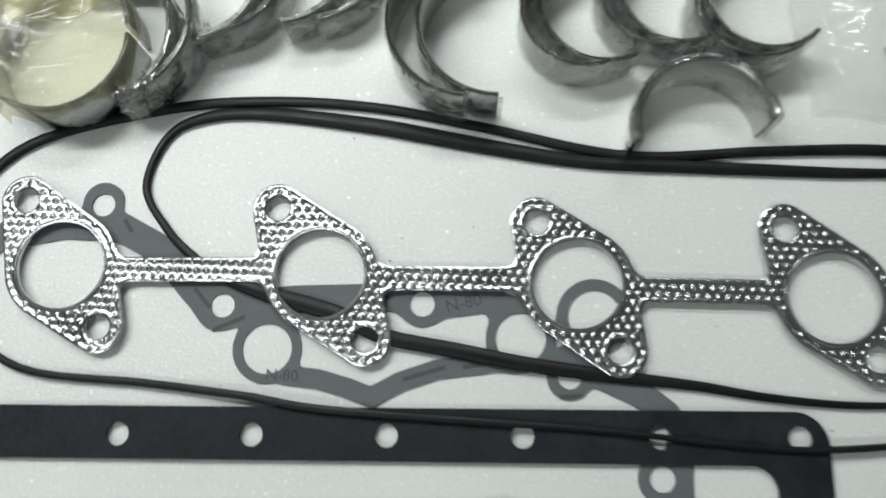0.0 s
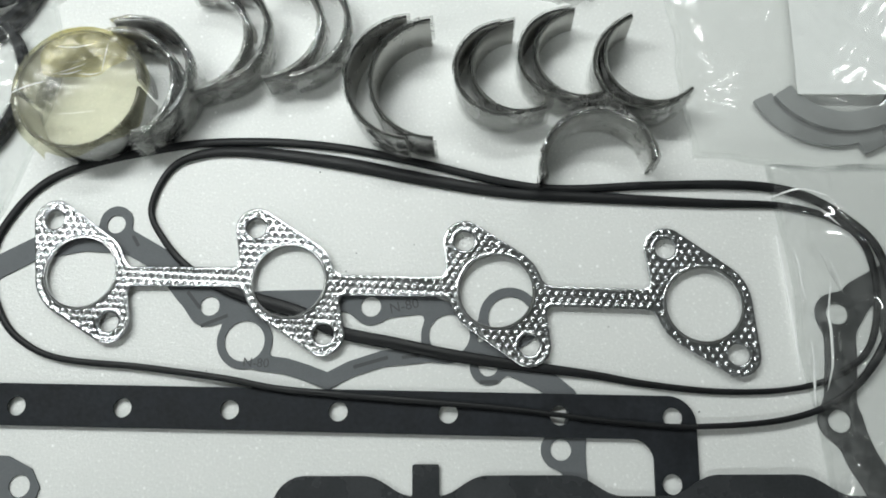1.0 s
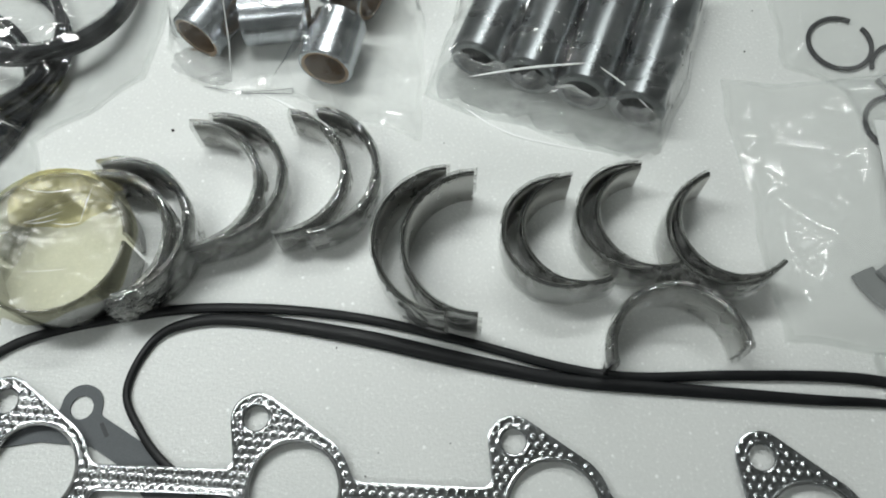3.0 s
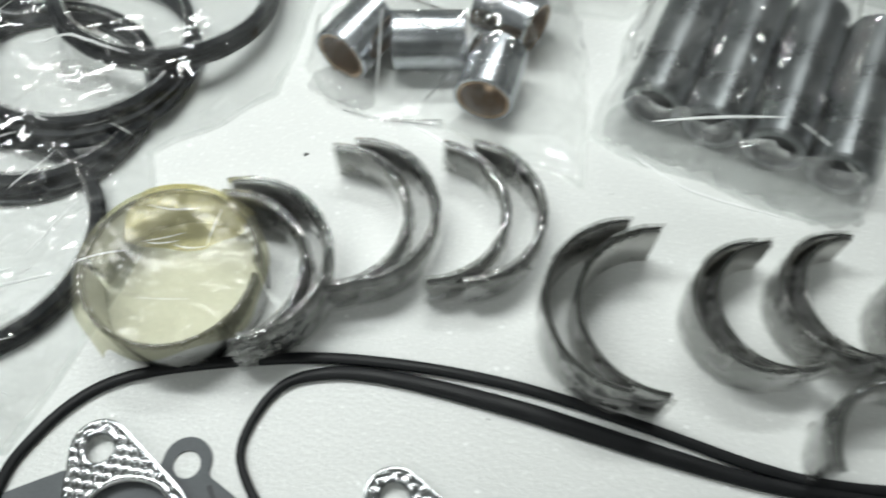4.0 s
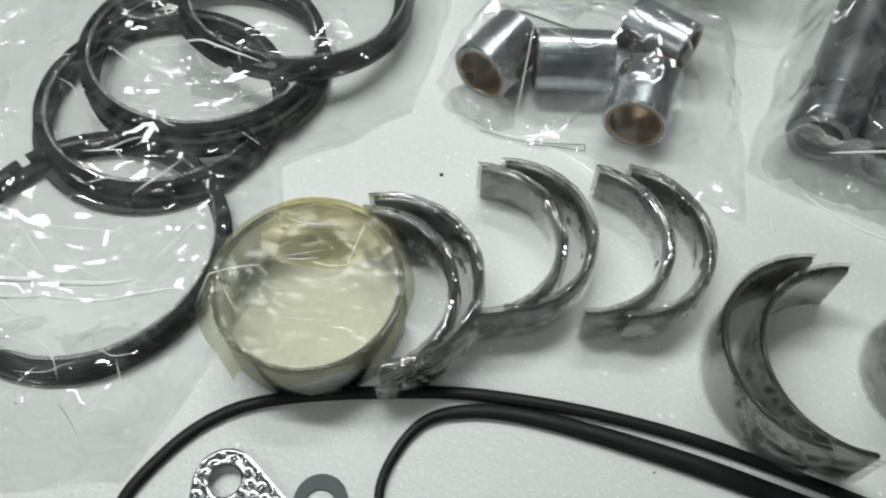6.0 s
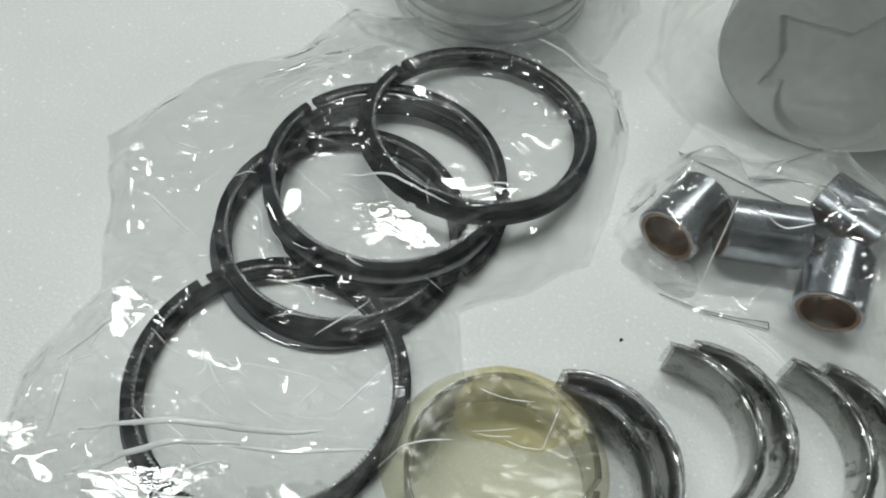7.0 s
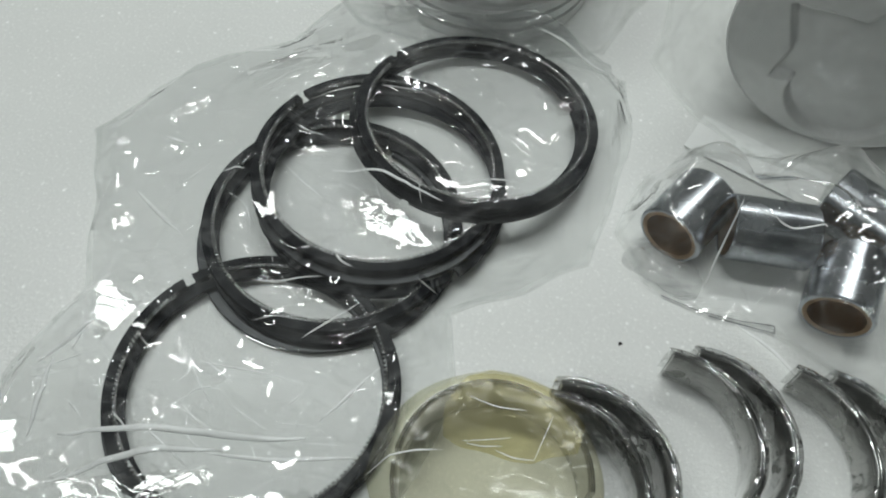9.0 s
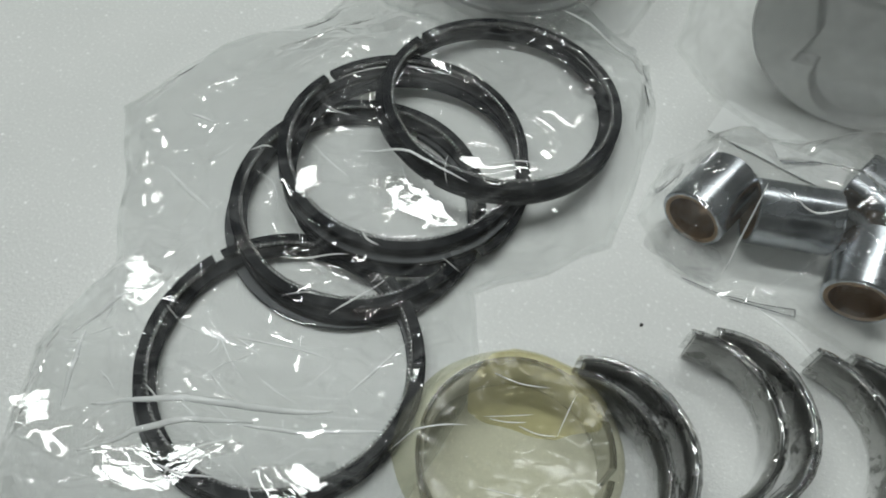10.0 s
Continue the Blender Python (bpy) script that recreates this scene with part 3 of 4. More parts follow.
tagged(intake, "dark coated steel intake gasket with scalloped edge and a small tab", "gasket")


def lug_sdf(X, Y):
    d = polygon(X, Y, [(-0.185, 0.062), (-0.1588, 0.0600), (-0.1480, 0.0545), (-0.1440, 0.0470), (-0.1475, 0.036), (-0.153, 0.02), (-0.185, 0.01)]) - 0.001
    d = np.maximum(d, -disc(X, Y, (-0.1522, 0.0480), 0.0048))
    return np.maximum(d, -disc(X, Y, (-0.176, 0.036), 0.014))


lug = plate("flange_gasket", lug_sdf, (-0.19, 0.0, -0.135, 0.07), 0.0009, 0.0002, 0.0008, paper_mat)
tagged(lug, "grey fibre flange gasket with a bolt hole", "gasket")


# ---- rubber seal bands ----
def seal_band(name, knots, label):
    line = spline([k[:3] for k in knots], 8)
    wide = [float(w[0]) for w in spline([(k[3],) for k in knots], 8)]

    def section(k, n):
        w, h, c = wide[k] / 2, 0.0012, 0.0005
        return [(-w, -h + c), (-w + c, -h), (w - c, -h), (w, -h + c), (w, h - c), (w - c, h), (-w + c, h), (-w, h - c)]
    ob = sweep(name, line, section, rubber_mat)
    ob.data.set_sharp_from_angle(angle=radians(50))
    return tagged(ob, label, "seal ring", "rubber seal bands")


A, B = 0.0013, 0.0040
seal_band("rubber_seal_band", [
    (-0.1728, 0.1676, A, .0036), (-0.1488, 0.1926, A, .0037), (-0.0948, 0.2045, A, .0038), (-0.0534, 0.2056, A, .0038), (-0.0120, 0.2008, A, .0037),
    (0.0287, 0.1907, A, .0036), (0.0686, 0.1792, A, .0036), (0.0950, 0.1752, A, .0036), (0.1348, 0.1752, A, .0038), (0.1795, 0.1734, A, .0042),
    (0.2048, 0.1672, A, .0040), (0.2232, 0.1538, 0.002, .0036), (0.2321, 0.1398, B, .0034), (0.2345, 0.1186, B, .0036), (0.2285, 0.0984, B, .0036),
    (0.2087, 0.0769, B, .0030), (0.1828, 0.0671, 0.0035, .0026), (0.1441, 0.0649, B, .0024), (0.1106, 0.0677, B, .0022), (0.0626, 0.0749, B, .0024),
    (0.0136, 0.0803, B, .0030), (-0.0360, 0.0862, B, .0030), (-0.0613, 0.0916, 0.0036, .0030), (-0.0995, 0.0980, 0.002, .0030), (-0.1382, 0.1032, 0.002, .0028),
    (-0.1572, 0.1115, A, .0028), (-0.1690, 0.1240, A, .003), (-0.1765, 0.1450, A, .0034)], "black rubber seal band in a long loop")
seal_band("rubber_seal_band", [
    (-0.1019, 0.1731, A, .0028), (-0.0939, 0.1931, A, .0032), (-0.0780, 0.2004, A, .0042), (-0.0532, 0.2002, A, .0050), (-0.0120, 0.1930, A, .0062),
    (0.0285, 0.1830, A, .0060), (0.0684, 0.1744, A, .0050), (0.1079, 0.1704, A, .0050), (0.1600, 0.1655, A, .0040), (0.1936, 0.1628, A, .0030),
    (0.2158, 0.1555, A, .0028), (0.2282, 0.1426, A, .0028), (0.2296, 0.1187, A, .0028), (0.2221, 0.0961, A, .0026), (0.2052, 0.0843, A, .0026),
    (0.1849, 0.0795, A, .0024), (0.1557, 0.0795, A, .0026), (0.1245, 0.0836, A, .0030), (0.1004, 0.0886, A, .0036), (0.0637, 0.0945, 0.0019, .0048),
    (0.0389, 0.0991, 0.0021, .0054), (0.0140, 0.1051, 0.0021, .0056), (-0.0113, 0.1112, 0.0021, .0058), (-0.0294, 0.1205, 0.0021, .0064), (-0.0528, 0.1285, 0.0021, .0060),
    (-0.0687, 0.1350, 0.0021, .0046), (-0.0823, 0.1440, 0.002, .0036), (-0.0938, 0.1565, A, .0030)], "black rubber seal band in a smaller loop")


# ---- bearing shells ----
def bearing_shell(x, y, r, a0, a1, h, z=0.0, lean=(0, 0), wrapped=True, label="", seed=1):
    t = thing("bearing_shell", pose(x, y, z, *lean), label or "polished steel bearing half shell in clear film", "bearing shell", "bearing shells")
    w, c = 0.0021, 0.0004
    lathe("backing", [(r, c), (r, h - 0.0009), (r - 0.0003, h - 0.0003), (r - 0.0007, h), (r - 0.0011, h - 0.0002), (r - 0.0013, h - 0.0005), (r - 0.0013, 0), (r - c, 0)], shell_mat, t, a0, a1, 48)
    lathe("lining", [(r - 0.00132, 0.0002), (r - 0.00132, h - 0.0006), (r - w + 0.0003, h - 0.0009), (r - w, h - 0.0014), (r - w, c), (r - w + c, 0.0002)], lining_mat, t, a0, a1, 48)
    if wrapped:
        rng = np.random.RandomState(seed)
        n, prof = 40, [(r + 0.0009, 0.0006), (r + 0.0010, h * 0.35), (r + 0.0009, h * 0.7), (r + 0.0005, h + 0.0001), (r - 0.001, h + 0.0004), (r - w - 0.0004, h + 0.0001), (r - w - 0.0008, h * 0.7), (r - w - 0.0009, h * 0.35), (r - w - 0.0007, 0.0006)]
        if wrapped == 2:
            prof = prof[:4]
        m, verts, faces = len(prof), [], []
        for k in range(n + 1):
            a = radians(a0 - 3 + (a1 - a0 + 6) * k / n)
            for s, (q, hh) in enumerate(prof):
                g = rng.uniform(0, 0.0004) * (1 if s < 5 else -1)
                verts.append(((q + g) * math.cos(a), (q + g) * math.sin(a), hh + (rng.uniform(0, 0.0002) if 2 < s < 6 else 0)))
        for k in range(n):
            for s in range(m - 1):
                faces.append((k * m + s, (k + 1) * m + s, (k + 1) * m + s + 1, k * m + s + 1))
        put_mesh("film_wrap", verts, faces, stuck_mat if wrapped == 2 else wrap_mat, t, True, "clear crinkled film").visible_shadow = False
    return t


SHELLS = [(-0.1098, 0.2335, 0.0312, -78, 106, 0.022), (-0.1160, 0.2290, 0.0300, -70, 97, 0.0215),
          (-0.0732, 0.2576, 0.0300, -82, 95, 0.018), (-0.0829, 0.2548, 0.0298, -82, 92, 0.0175),
          (-0.0345, 0.2609, 0.0300, -84, 84, 0.017), (-0.0476, 0.2603, 0.0298, -86, 80, 0.0165),
          (0.0256, 0.2256, 0.0317, 94, 263, 0.024), (0.0361, 0.2247, 0.0308, 93, 267, 0.0235),
          (0.0691, 0.2299, 0.0242, 92, 288, 0.020), (0.0765, 0.2312, 0.0240, 96, 296, 0.0195), (0.0992, 0.2364, 0.0238, 86, 285, 0.019), (0.1066, 0.2372, 0.0236, 98, 290, 0.0185),
          (0.1338, 0.2290, 0.0240, 116, 305, 0.021), (0.1385, 0.2325, 0.0240, 112, 312, 0.0205), (0.1087, 0.1802, 0.0262, 4, 188, 0.022)]
for k, row in enumerate(SHELLS):
    bearing_shell(*row, wrapped=1 if k < 6 or k > 13 else 2, seed=k + 3)
bearing_shell(-0.1329, 0.2286, 0.0302, 5, 179, 0.022, wrapped=False, label="steel bearing half shell under yellowed film", seed=40)
bearing_shell(-0.1329, 0.2280, 0.0302, 185, 359, 0.022, wrapped=False, label="steel bearing half shell under yellowed film", seed=41)


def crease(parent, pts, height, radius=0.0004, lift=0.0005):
    """A sharp fold in a film: a thin raised double edge, glint painted white."""
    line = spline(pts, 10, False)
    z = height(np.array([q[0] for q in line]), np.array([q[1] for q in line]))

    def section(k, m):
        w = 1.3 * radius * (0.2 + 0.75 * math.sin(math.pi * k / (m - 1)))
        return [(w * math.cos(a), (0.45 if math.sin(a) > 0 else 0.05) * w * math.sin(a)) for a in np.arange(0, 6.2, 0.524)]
    ob = sweep("fold_edge", [(q[0], q[1], float(h) + lift) for q, h in zip(line, z)], section, fold_glint_mat, parent, False, True, "sharp fold in the film with its glint painted white")
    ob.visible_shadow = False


def yellow_height(X, Y):
    d = np.hypot(X + 0.1329, Y - 0.2284)
    f = folds((-0.17, 0.19, -0.1, 0.265), 22, 5, (0.012, 0.04), (0.0001, 0.0003), (0.0008, 0.002))(X, Y)
    flat = 0.0228 - 0.004 * np.exp(-(d / 0.017) ** 2)
    out = np.clip((d - 0.0312) / 0.013, 0, 1)
    return np.maximum(flat * (1 - out) ** 1.3, 0.0006) + f * np.clip(1.2 - out, 0, 1) * 0.8


pouch_wrap = thing("film_pouch", pose(0, 0, 0), "clear film pouch with yellowed tape over a pair of bearing shells", "film pouch")
film_sheet("film", lambda X, Y: blend(disc(X, Y, (-0.1335, 0.2284), 0.0335), polygon(X, Y, [(-0.176, 0.228), (-0.160, 0.252), (-0.140, 0.266), (-0.118, 0.266), (-0.130, 0.240), (-0.150, 0.196)]), 0.006) + 0.002 * waves(X, Y, 0.03, 4), (-0.178, 0.184, -0.09, 0.275), 0.0008, yellow_height, pouch_mat, pouch_wrap)
film_sheet("tape", lambda X, Y: polygon(X, Y, [(-0.152, 0.246), (-0.141, 0.266), (-0.117, 0.264), (-0.108, 0.252), (-0.110, 0.241), (-0.122, 0.235), (-0.137, 0.234), (-0.150, 0.236)]) + 0.001 * waves(X, Y, 0.016, 9), (-0.17, 0.215, -0.095, 0.27), 0.0007,
           lambda X, Y: yellow_height(X, Y) + 0.0006, yellow_mat, pouch_wrap, "yellowed sticky tape")
for pts, radius in (([(-0.143, 0.236), (-0.138, 0.2365), (-0.132, 0.238)], 0.0003), ([(-0.134, 0.2365), (-0.128, 0.2355), (-0.122, 0.236)], 0.0003), ([(-0.122, 0.236), (-0.119, 0.250)], 0.0002),
                    ([(-0.145, 0.250), (-0.136, 0.249), (-0.127, 0.250)], 0.0003), ([(-0.145, 0.236), (-0.130, 0.241)], 0.0002), ([(-0.142, 0.215), (-0.123, 0.216)], 0.0002), ([(-0.171, 0.222), (-0.158, 0.229), (-0.149, 0.232)], 0.0004)):
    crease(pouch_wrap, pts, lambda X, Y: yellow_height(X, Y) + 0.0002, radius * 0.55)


# ---- piston rings ----
def split_ring(x, y, z, r, gap, lean, high=0.0022, wide=0.0040, material=None, spring=False, label="", slit=4.0):
    t = thing("piston_ring", pose(x, y, z, *lean), label or "black split piston ring in a clear bag", "piston ring", "piston rings")
    c = 0.0003
    a0, a1 = gap + slit / 2, gap + 360 - slit / 2
    lathe("ring", [(r, c), (r, high - c), (r - c, high), (r - wide + c, high), (r - wide, high - c), (r - wide, c), (r - wide + c, 0), (r - c, 0)], material or ring_mat, t, a0, a1, 110)
    if spring:
        n, turns, q = 2400, 165, 0.0006
        line = []
        for k in range(n + 1):
            a, b = radians(a0 + 6 + (a1 - a0 - 12) * k / n), 2 * math.pi * turns * k / n
            rr = r - wide - 0.0003 + q * math.cos(b)
            line.append((rr * math.cos(a), rr * math.sin(a), high * 1.05 + q * math.sin(b)))
        sweep("expander_spring", line, lambda k, m: [(0.00036 * math.cos(s * 1.571), 0.00036 * math.sin(s * 1.571)) for s in range(4)], spring_mat, t, False, True, "bright coiled expander wire")
    return t


R = 0.0485
RINGS = [(-0.1698, 0.3680, 0.0116, 150, (-6, 2.5, 0), 1), (-0.1724, 0.3662, 0.0094, 33, (-6, 2.5, 0), 0), (-0.1702, 0.3660, 0.0072, 250, (-6, 2.5, 0), 2),
         (-0.2012, 0.3355, 0.0098, 148, (-3, 3, 0), 1), (-0.2000, 0.3320, 0.0076, 215, (-3, 3, 0), 2), (-0.1980, 0.3290, 0.0054, 320, (-2, 2, 0), 0),
         (-0.2118, 0.3112, 0.0048, 128, (-2, 1, 0), 1), (-0.2105, 0.3085, 0.0026, 20, (-1, 1, 0), 0), (-0.2130, 0.3062, 0.0004, 75, (0, 0, 0), 2),
         (-0.2165, 0.2420, 0.0046, 140, (0, 0, 0), 1), (-0.2152, 0.2410, 0.0025, 330, (0, 0, 0), 0), (-0.2172, 0.2395, 0.0004, 118, (0, 0, 0), 2)]
for x, y, z, gap, lean, kind in RINGS:
    if kind == 1:
        split_ring(x, y, z, R, gap, lean, 0.0030, 0.0038, None, True, "black oil control ring with a coiled expander spring")
    elif kind == 2:
        split_ring(x, y, z, R, gap, lean, 0.0020, 0.0044, rail_mat, False, "dark grey split compression ring in a clear bag")
    else:
        split_ring(x, y, z, R - 0.0002, gap, lean, 0.0020, 0.0054, slit=11.0 if gap == 33 else 4.0)

RING_BAG = [(-0.325, 0.330), (-0.300, 0.372), (-0.262, 0.402), (-0.246, 0.436), (-0.170, 0.424), (-0.112, 0.417), (-0.106, 0.375), (-0.114, 0.318), (-0.135, 0.300), (-0.160, 0.286),
            (-0.150, 0.262), (-0.156, 0.226), (-0.168, 0.192), (-0.178, 0.165), (-0.235, 0.150), (-0.290, 0.175), (-0.302, 0.225), (-0.290, 0.262), (-0.305, 0.300)]
ring_folds = folds((-0.33, 0.15, -0.1, 0.44), 34, 11, (0.03, 0.13), (0.0005, 0.0018), (0.0007, 0.0016))
ring_folds_low = folds((-0.31, 0.15, -0.15, 0.25), 12, 12, (0.03, 0.11), (0.0008, 0.0026), (0.001, 0.0025))


def ring_bag_sdf(X, Y):
    return polygon(X, Y, RING_BAG) + 0.003 * waves(X, Y, 0.05, 8)


def ring_bag_height(X, Y):
    z = np.full(np.shape(X), 0.0012)
    for cx, cy, h in ((-0.170, 0.367, 0.0185), (-0.201, 0.333, 0.0145), (-0.2118, 0.309, 0.0095), (-0.2165, 0.241, 0.0088)):
        d = np.hypot(X - cx, Y - cy)
        tent = h - np.clip((d - R) / 0.030, 0, 1) * h - 0.002 * np.clip((R - d) / R, 0, 1)
        z = np.maximum(z, tent)
    edge = np.clip(-ring_bag_sdf(X, Y) / 0.012, 0, 1)
    rough = np.clip((0.235 - Y) / 0.04, 0, 1)
    return 0.0008 + z * edge + (ring_folds(X, Y) + ring_folds_low(X, Y)) * (0.35 + 0.65 * edge) + edge * (0.45 * crumple(X, Y, 0.085, 0.24, 3, 5) + 0.35 * rough * crumple(X, Y, 0.05, 0.3, 6) + 0.25 * crumple(X, Y, 0.045, 0.30, 14, 4))


ring_bag = thing("plastic_bag", pose(0, 0, 0), "crumpled clear plastic bag over four sets of piston rings", "plastic bag", "plastic bags")
film_sheet("upper_film", ring_bag_sdf, (-0.345, 0.135, -0.09, 0.452), 0.0011, ring_bag_height, film_mat, ring_bag)
film_sheet("seam", lambda X, Y: np.abs(ring_bag_sdf(X, Y) + 0.0016) - 0.0010, (-0.345, 0.135, -0.09, 0.452), 0.0009, lambda X, Y: 0.0018 + 0.0004 * waves(X, Y, 0.01, 2), seam_mat, ring_bag, "milky heat-sealed seam")
film_sheet("lower_film", ring_bag_sdf, (-0.345, 0.135, -0.09, 0.452), 0.004, lambda X, Y: 0.0003 + 0 * X, under_mat, ring_bag)


# bright streaks on the ring bag, laid on as white fold strips
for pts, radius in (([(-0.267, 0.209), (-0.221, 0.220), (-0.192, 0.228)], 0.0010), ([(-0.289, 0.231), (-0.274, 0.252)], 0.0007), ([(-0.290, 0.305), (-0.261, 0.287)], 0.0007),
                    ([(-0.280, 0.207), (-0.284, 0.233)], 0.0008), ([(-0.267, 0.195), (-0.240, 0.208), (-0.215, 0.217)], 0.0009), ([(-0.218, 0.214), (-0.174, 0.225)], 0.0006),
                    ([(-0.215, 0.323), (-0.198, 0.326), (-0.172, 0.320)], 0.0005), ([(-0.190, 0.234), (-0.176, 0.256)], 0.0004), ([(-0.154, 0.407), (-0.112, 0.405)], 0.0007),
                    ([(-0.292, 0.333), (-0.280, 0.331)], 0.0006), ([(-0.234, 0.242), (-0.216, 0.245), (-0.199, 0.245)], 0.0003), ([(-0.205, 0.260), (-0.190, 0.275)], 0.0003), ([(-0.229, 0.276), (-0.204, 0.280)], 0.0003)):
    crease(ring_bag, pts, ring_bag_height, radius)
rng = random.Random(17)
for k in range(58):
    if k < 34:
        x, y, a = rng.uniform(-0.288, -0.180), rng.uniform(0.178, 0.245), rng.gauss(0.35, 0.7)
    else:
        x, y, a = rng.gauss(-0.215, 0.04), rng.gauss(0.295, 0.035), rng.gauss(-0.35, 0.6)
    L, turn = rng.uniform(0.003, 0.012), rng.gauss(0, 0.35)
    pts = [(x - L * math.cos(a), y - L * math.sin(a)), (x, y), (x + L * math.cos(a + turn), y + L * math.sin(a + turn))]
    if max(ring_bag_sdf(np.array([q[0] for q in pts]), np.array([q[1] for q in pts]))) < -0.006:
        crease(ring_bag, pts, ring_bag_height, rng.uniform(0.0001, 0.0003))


def taut_facet(pts, slope, seed):
    """A taut, nearly flat stretch of the bag's film between its creases."""
    cx, cy = (sum(q[k] for q in pts) / len(pts) for k in (0, 1))
    top = float(ring_bag_height(np.array([cx]), np.array([cy]))[0]) + 0.0012
    xs, ys = [q[0] for q in pts], [q[1] for q in pts]
    film_sheet("taut_facet", lambda X, Y: polygon(X, Y, pts) + 0.0016 * waves(X, Y, 0.012, seed) + 0.0008 * waves(X, Y, 0.004, seed + 1), (min(xs) - 0.004, min(ys) - 0.004, max(xs) + 0.004, max(ys) + 0.004), 0.0005,
               lambda X, Y: top + slope[0] * (X - cx) + slope[1] * (Y - cy) + 0.0002 * waves(X, Y, 0.02, seed), flat_mat, ring_bag)


taut_facet([(-0.203, 0.317), (-0.195, 0.318), (-0.180, 0.311), (-0.172, 0.304), (-0.184, 0.302), (-0.196, 0.306)], (0.08, 0.166), 61)
taut_facet([(-0.283, 0.263), (-0.264, 0.259), (-0.262, 0.270), (-0.267, 0.247), (-0.272, 0.241)], (-0.125, 0.0), 62)
taut_facet([(-0.262, 0.196), (-0.238, 0.204), (-0.214, 0.212), (-0.226, 0.202), (-0.232, 0.190), (-0.250, 0.186)], (-0.066, -0.115), 63)
taut_facet([(-0.298, 0.205), (-0.288, 0.212), (-0.284, 0.203), (-0.292, 0.194)], (-0.12, -0.10), 64)
taut_facet([(-0.210, 0.204), (-0.186, 0.213), (-0.182, 0.207), (-0.200, 0.196)], (-0.02, -0.13), 65)


# ---- small end bushings ----
def bushing(a, b, r, z):
    ax, ay = a
    bx, by = b
    L = math.dist(a, b)
    t = thing("bushing", pose((ax + bx) / 2, (ay + by) / 2, z, 90, 0, math.degrees(math.atan2(by - ay, bx - ax)) - 90), "steel small end bushing with a bronze lining", "bushing", "small end bushings")
    h, c = L / 2, 0.0006
    lathe("sleeve", [(r, -h + c), (r, h - c), (r - c, h), (r - 0.0014, h), (r - 0.0014, -h), (r - c, -h)], bush_mat, t, n=56)
    lathe("bronze_lining", [(r - 0.00142, -h), (r - 0.00142, h - 0.0001), (r - 0.003, h - 0.0003), (r - 0.003, -h + 0.0003)], bronze_mat, t, n=56)
    return t


BUSHES = [((-0.0896, 0.3322), (-0.0770, 0.3550)), ((-0.0690, 0.3425), (-0.0390, 0.3450)), ((-0.0318, 0.3672), (-0.0095, 0.3535)), ((-0.0300, 0.3140), (-0.0240, 0.3395))]
for a, b in BUSHES:
    bushing(a, b, 0.0124, 0.0124)


def draped(tops, slope, base=0.0008):
    """A film over round things: tops are (x, y, reach, height) or (x, y, x2, y2, reach, height)."""
    def height(X, Y):
        z = np.full(np.shape(X), base)
        for q in tops:
            d = np.hypot(X - q[0], Y - q[1]) if len(q) == 4 else seg(X, Y, q[:2], q[2:4])
            z = np.maximum(z, q[-1] - np.maximum(d - q[-2], 0) * slope)
        return z
    return height


def pouch(name_label, outline, height, fold, step=0.0011, wob=0.002, seed=5, amp=0.0008, material=None):
    t = thing("plastic_bag", pose(0, 0, 0), name_label, "plastic bag", "plastic bags")
    xs, ys = [q[0] for q in outline], [q[1] for q in outline]
    box = (min(xs) - 0.01, min(ys) - 0.01, max(xs) + 0.01, max(ys) + 0.01)

    def sdf(X, Y):
        return polygon(X, Y, outline) + wob * waves(X, Y, 0.04, seed)

    def top(X, Y):
        edge = np.clip(-sdf(X, Y) / 0.008, 0, 1)
        return 0.0008 + height(X, Y) * edge + fold(X, Y) * (0.3 + 0.7 * edge) + edge * (0.55 * crumple(X, Y, 0.055, 0.26, seed + 2) + amp * 0.15 * waves(X, Y, 0.025, seed + 1))
    film_sheet("upper_film", sdf, box, step, top, material or film_mat, t)
    film_sheet("lower_film", sdf, box, 0.004, lambda X, Y: 0.0003 + 0 * X, under_mat, t)
    film_sheet("seam", lambda X, Y: np.abs(sdf(X, Y) + 0.0016) - 0.0012, box, 0.0009, lambda X, Y: 0.0016 + 0.0004 * waves(X, Y, 0.01, seed), seam_mat, t, "milky heat-sealed seam")
    return t, top


def gathered(parent, a, b, reach, tall, seed):
    """A bunched-up ridge of film along a line, where the bag's end was gathered."""
    box = (min(a[0], b[0]) - reach - 0.004, min(a[1], b[1]) - reach - 0.004, max(a[0], b[0]) + reach + 0.004, max(a[1], b[1]) + reach + 0.004)

    def top(X, Y):
        d = seg(X, Y, a, b)
        return 0.002 + (tall + 0.004 * waves(X, Y, 0.012, seed)) * np.clip(1 - d / reach, 0, 1) ** 0.7 + 0.6 * crumple(X, Y, 0.009, 0.5, seed, 4) * np.clip(1.3 - d / reach, 0, 1)
    film_sheet("bunched_end", lambda X, Y: seg(X, Y, a, b) - reach + 0.002 * waves(X, Y, 0.015, seed + 3), box, 0.0007, top, gather_mat, parent, "crumpled bunched film")


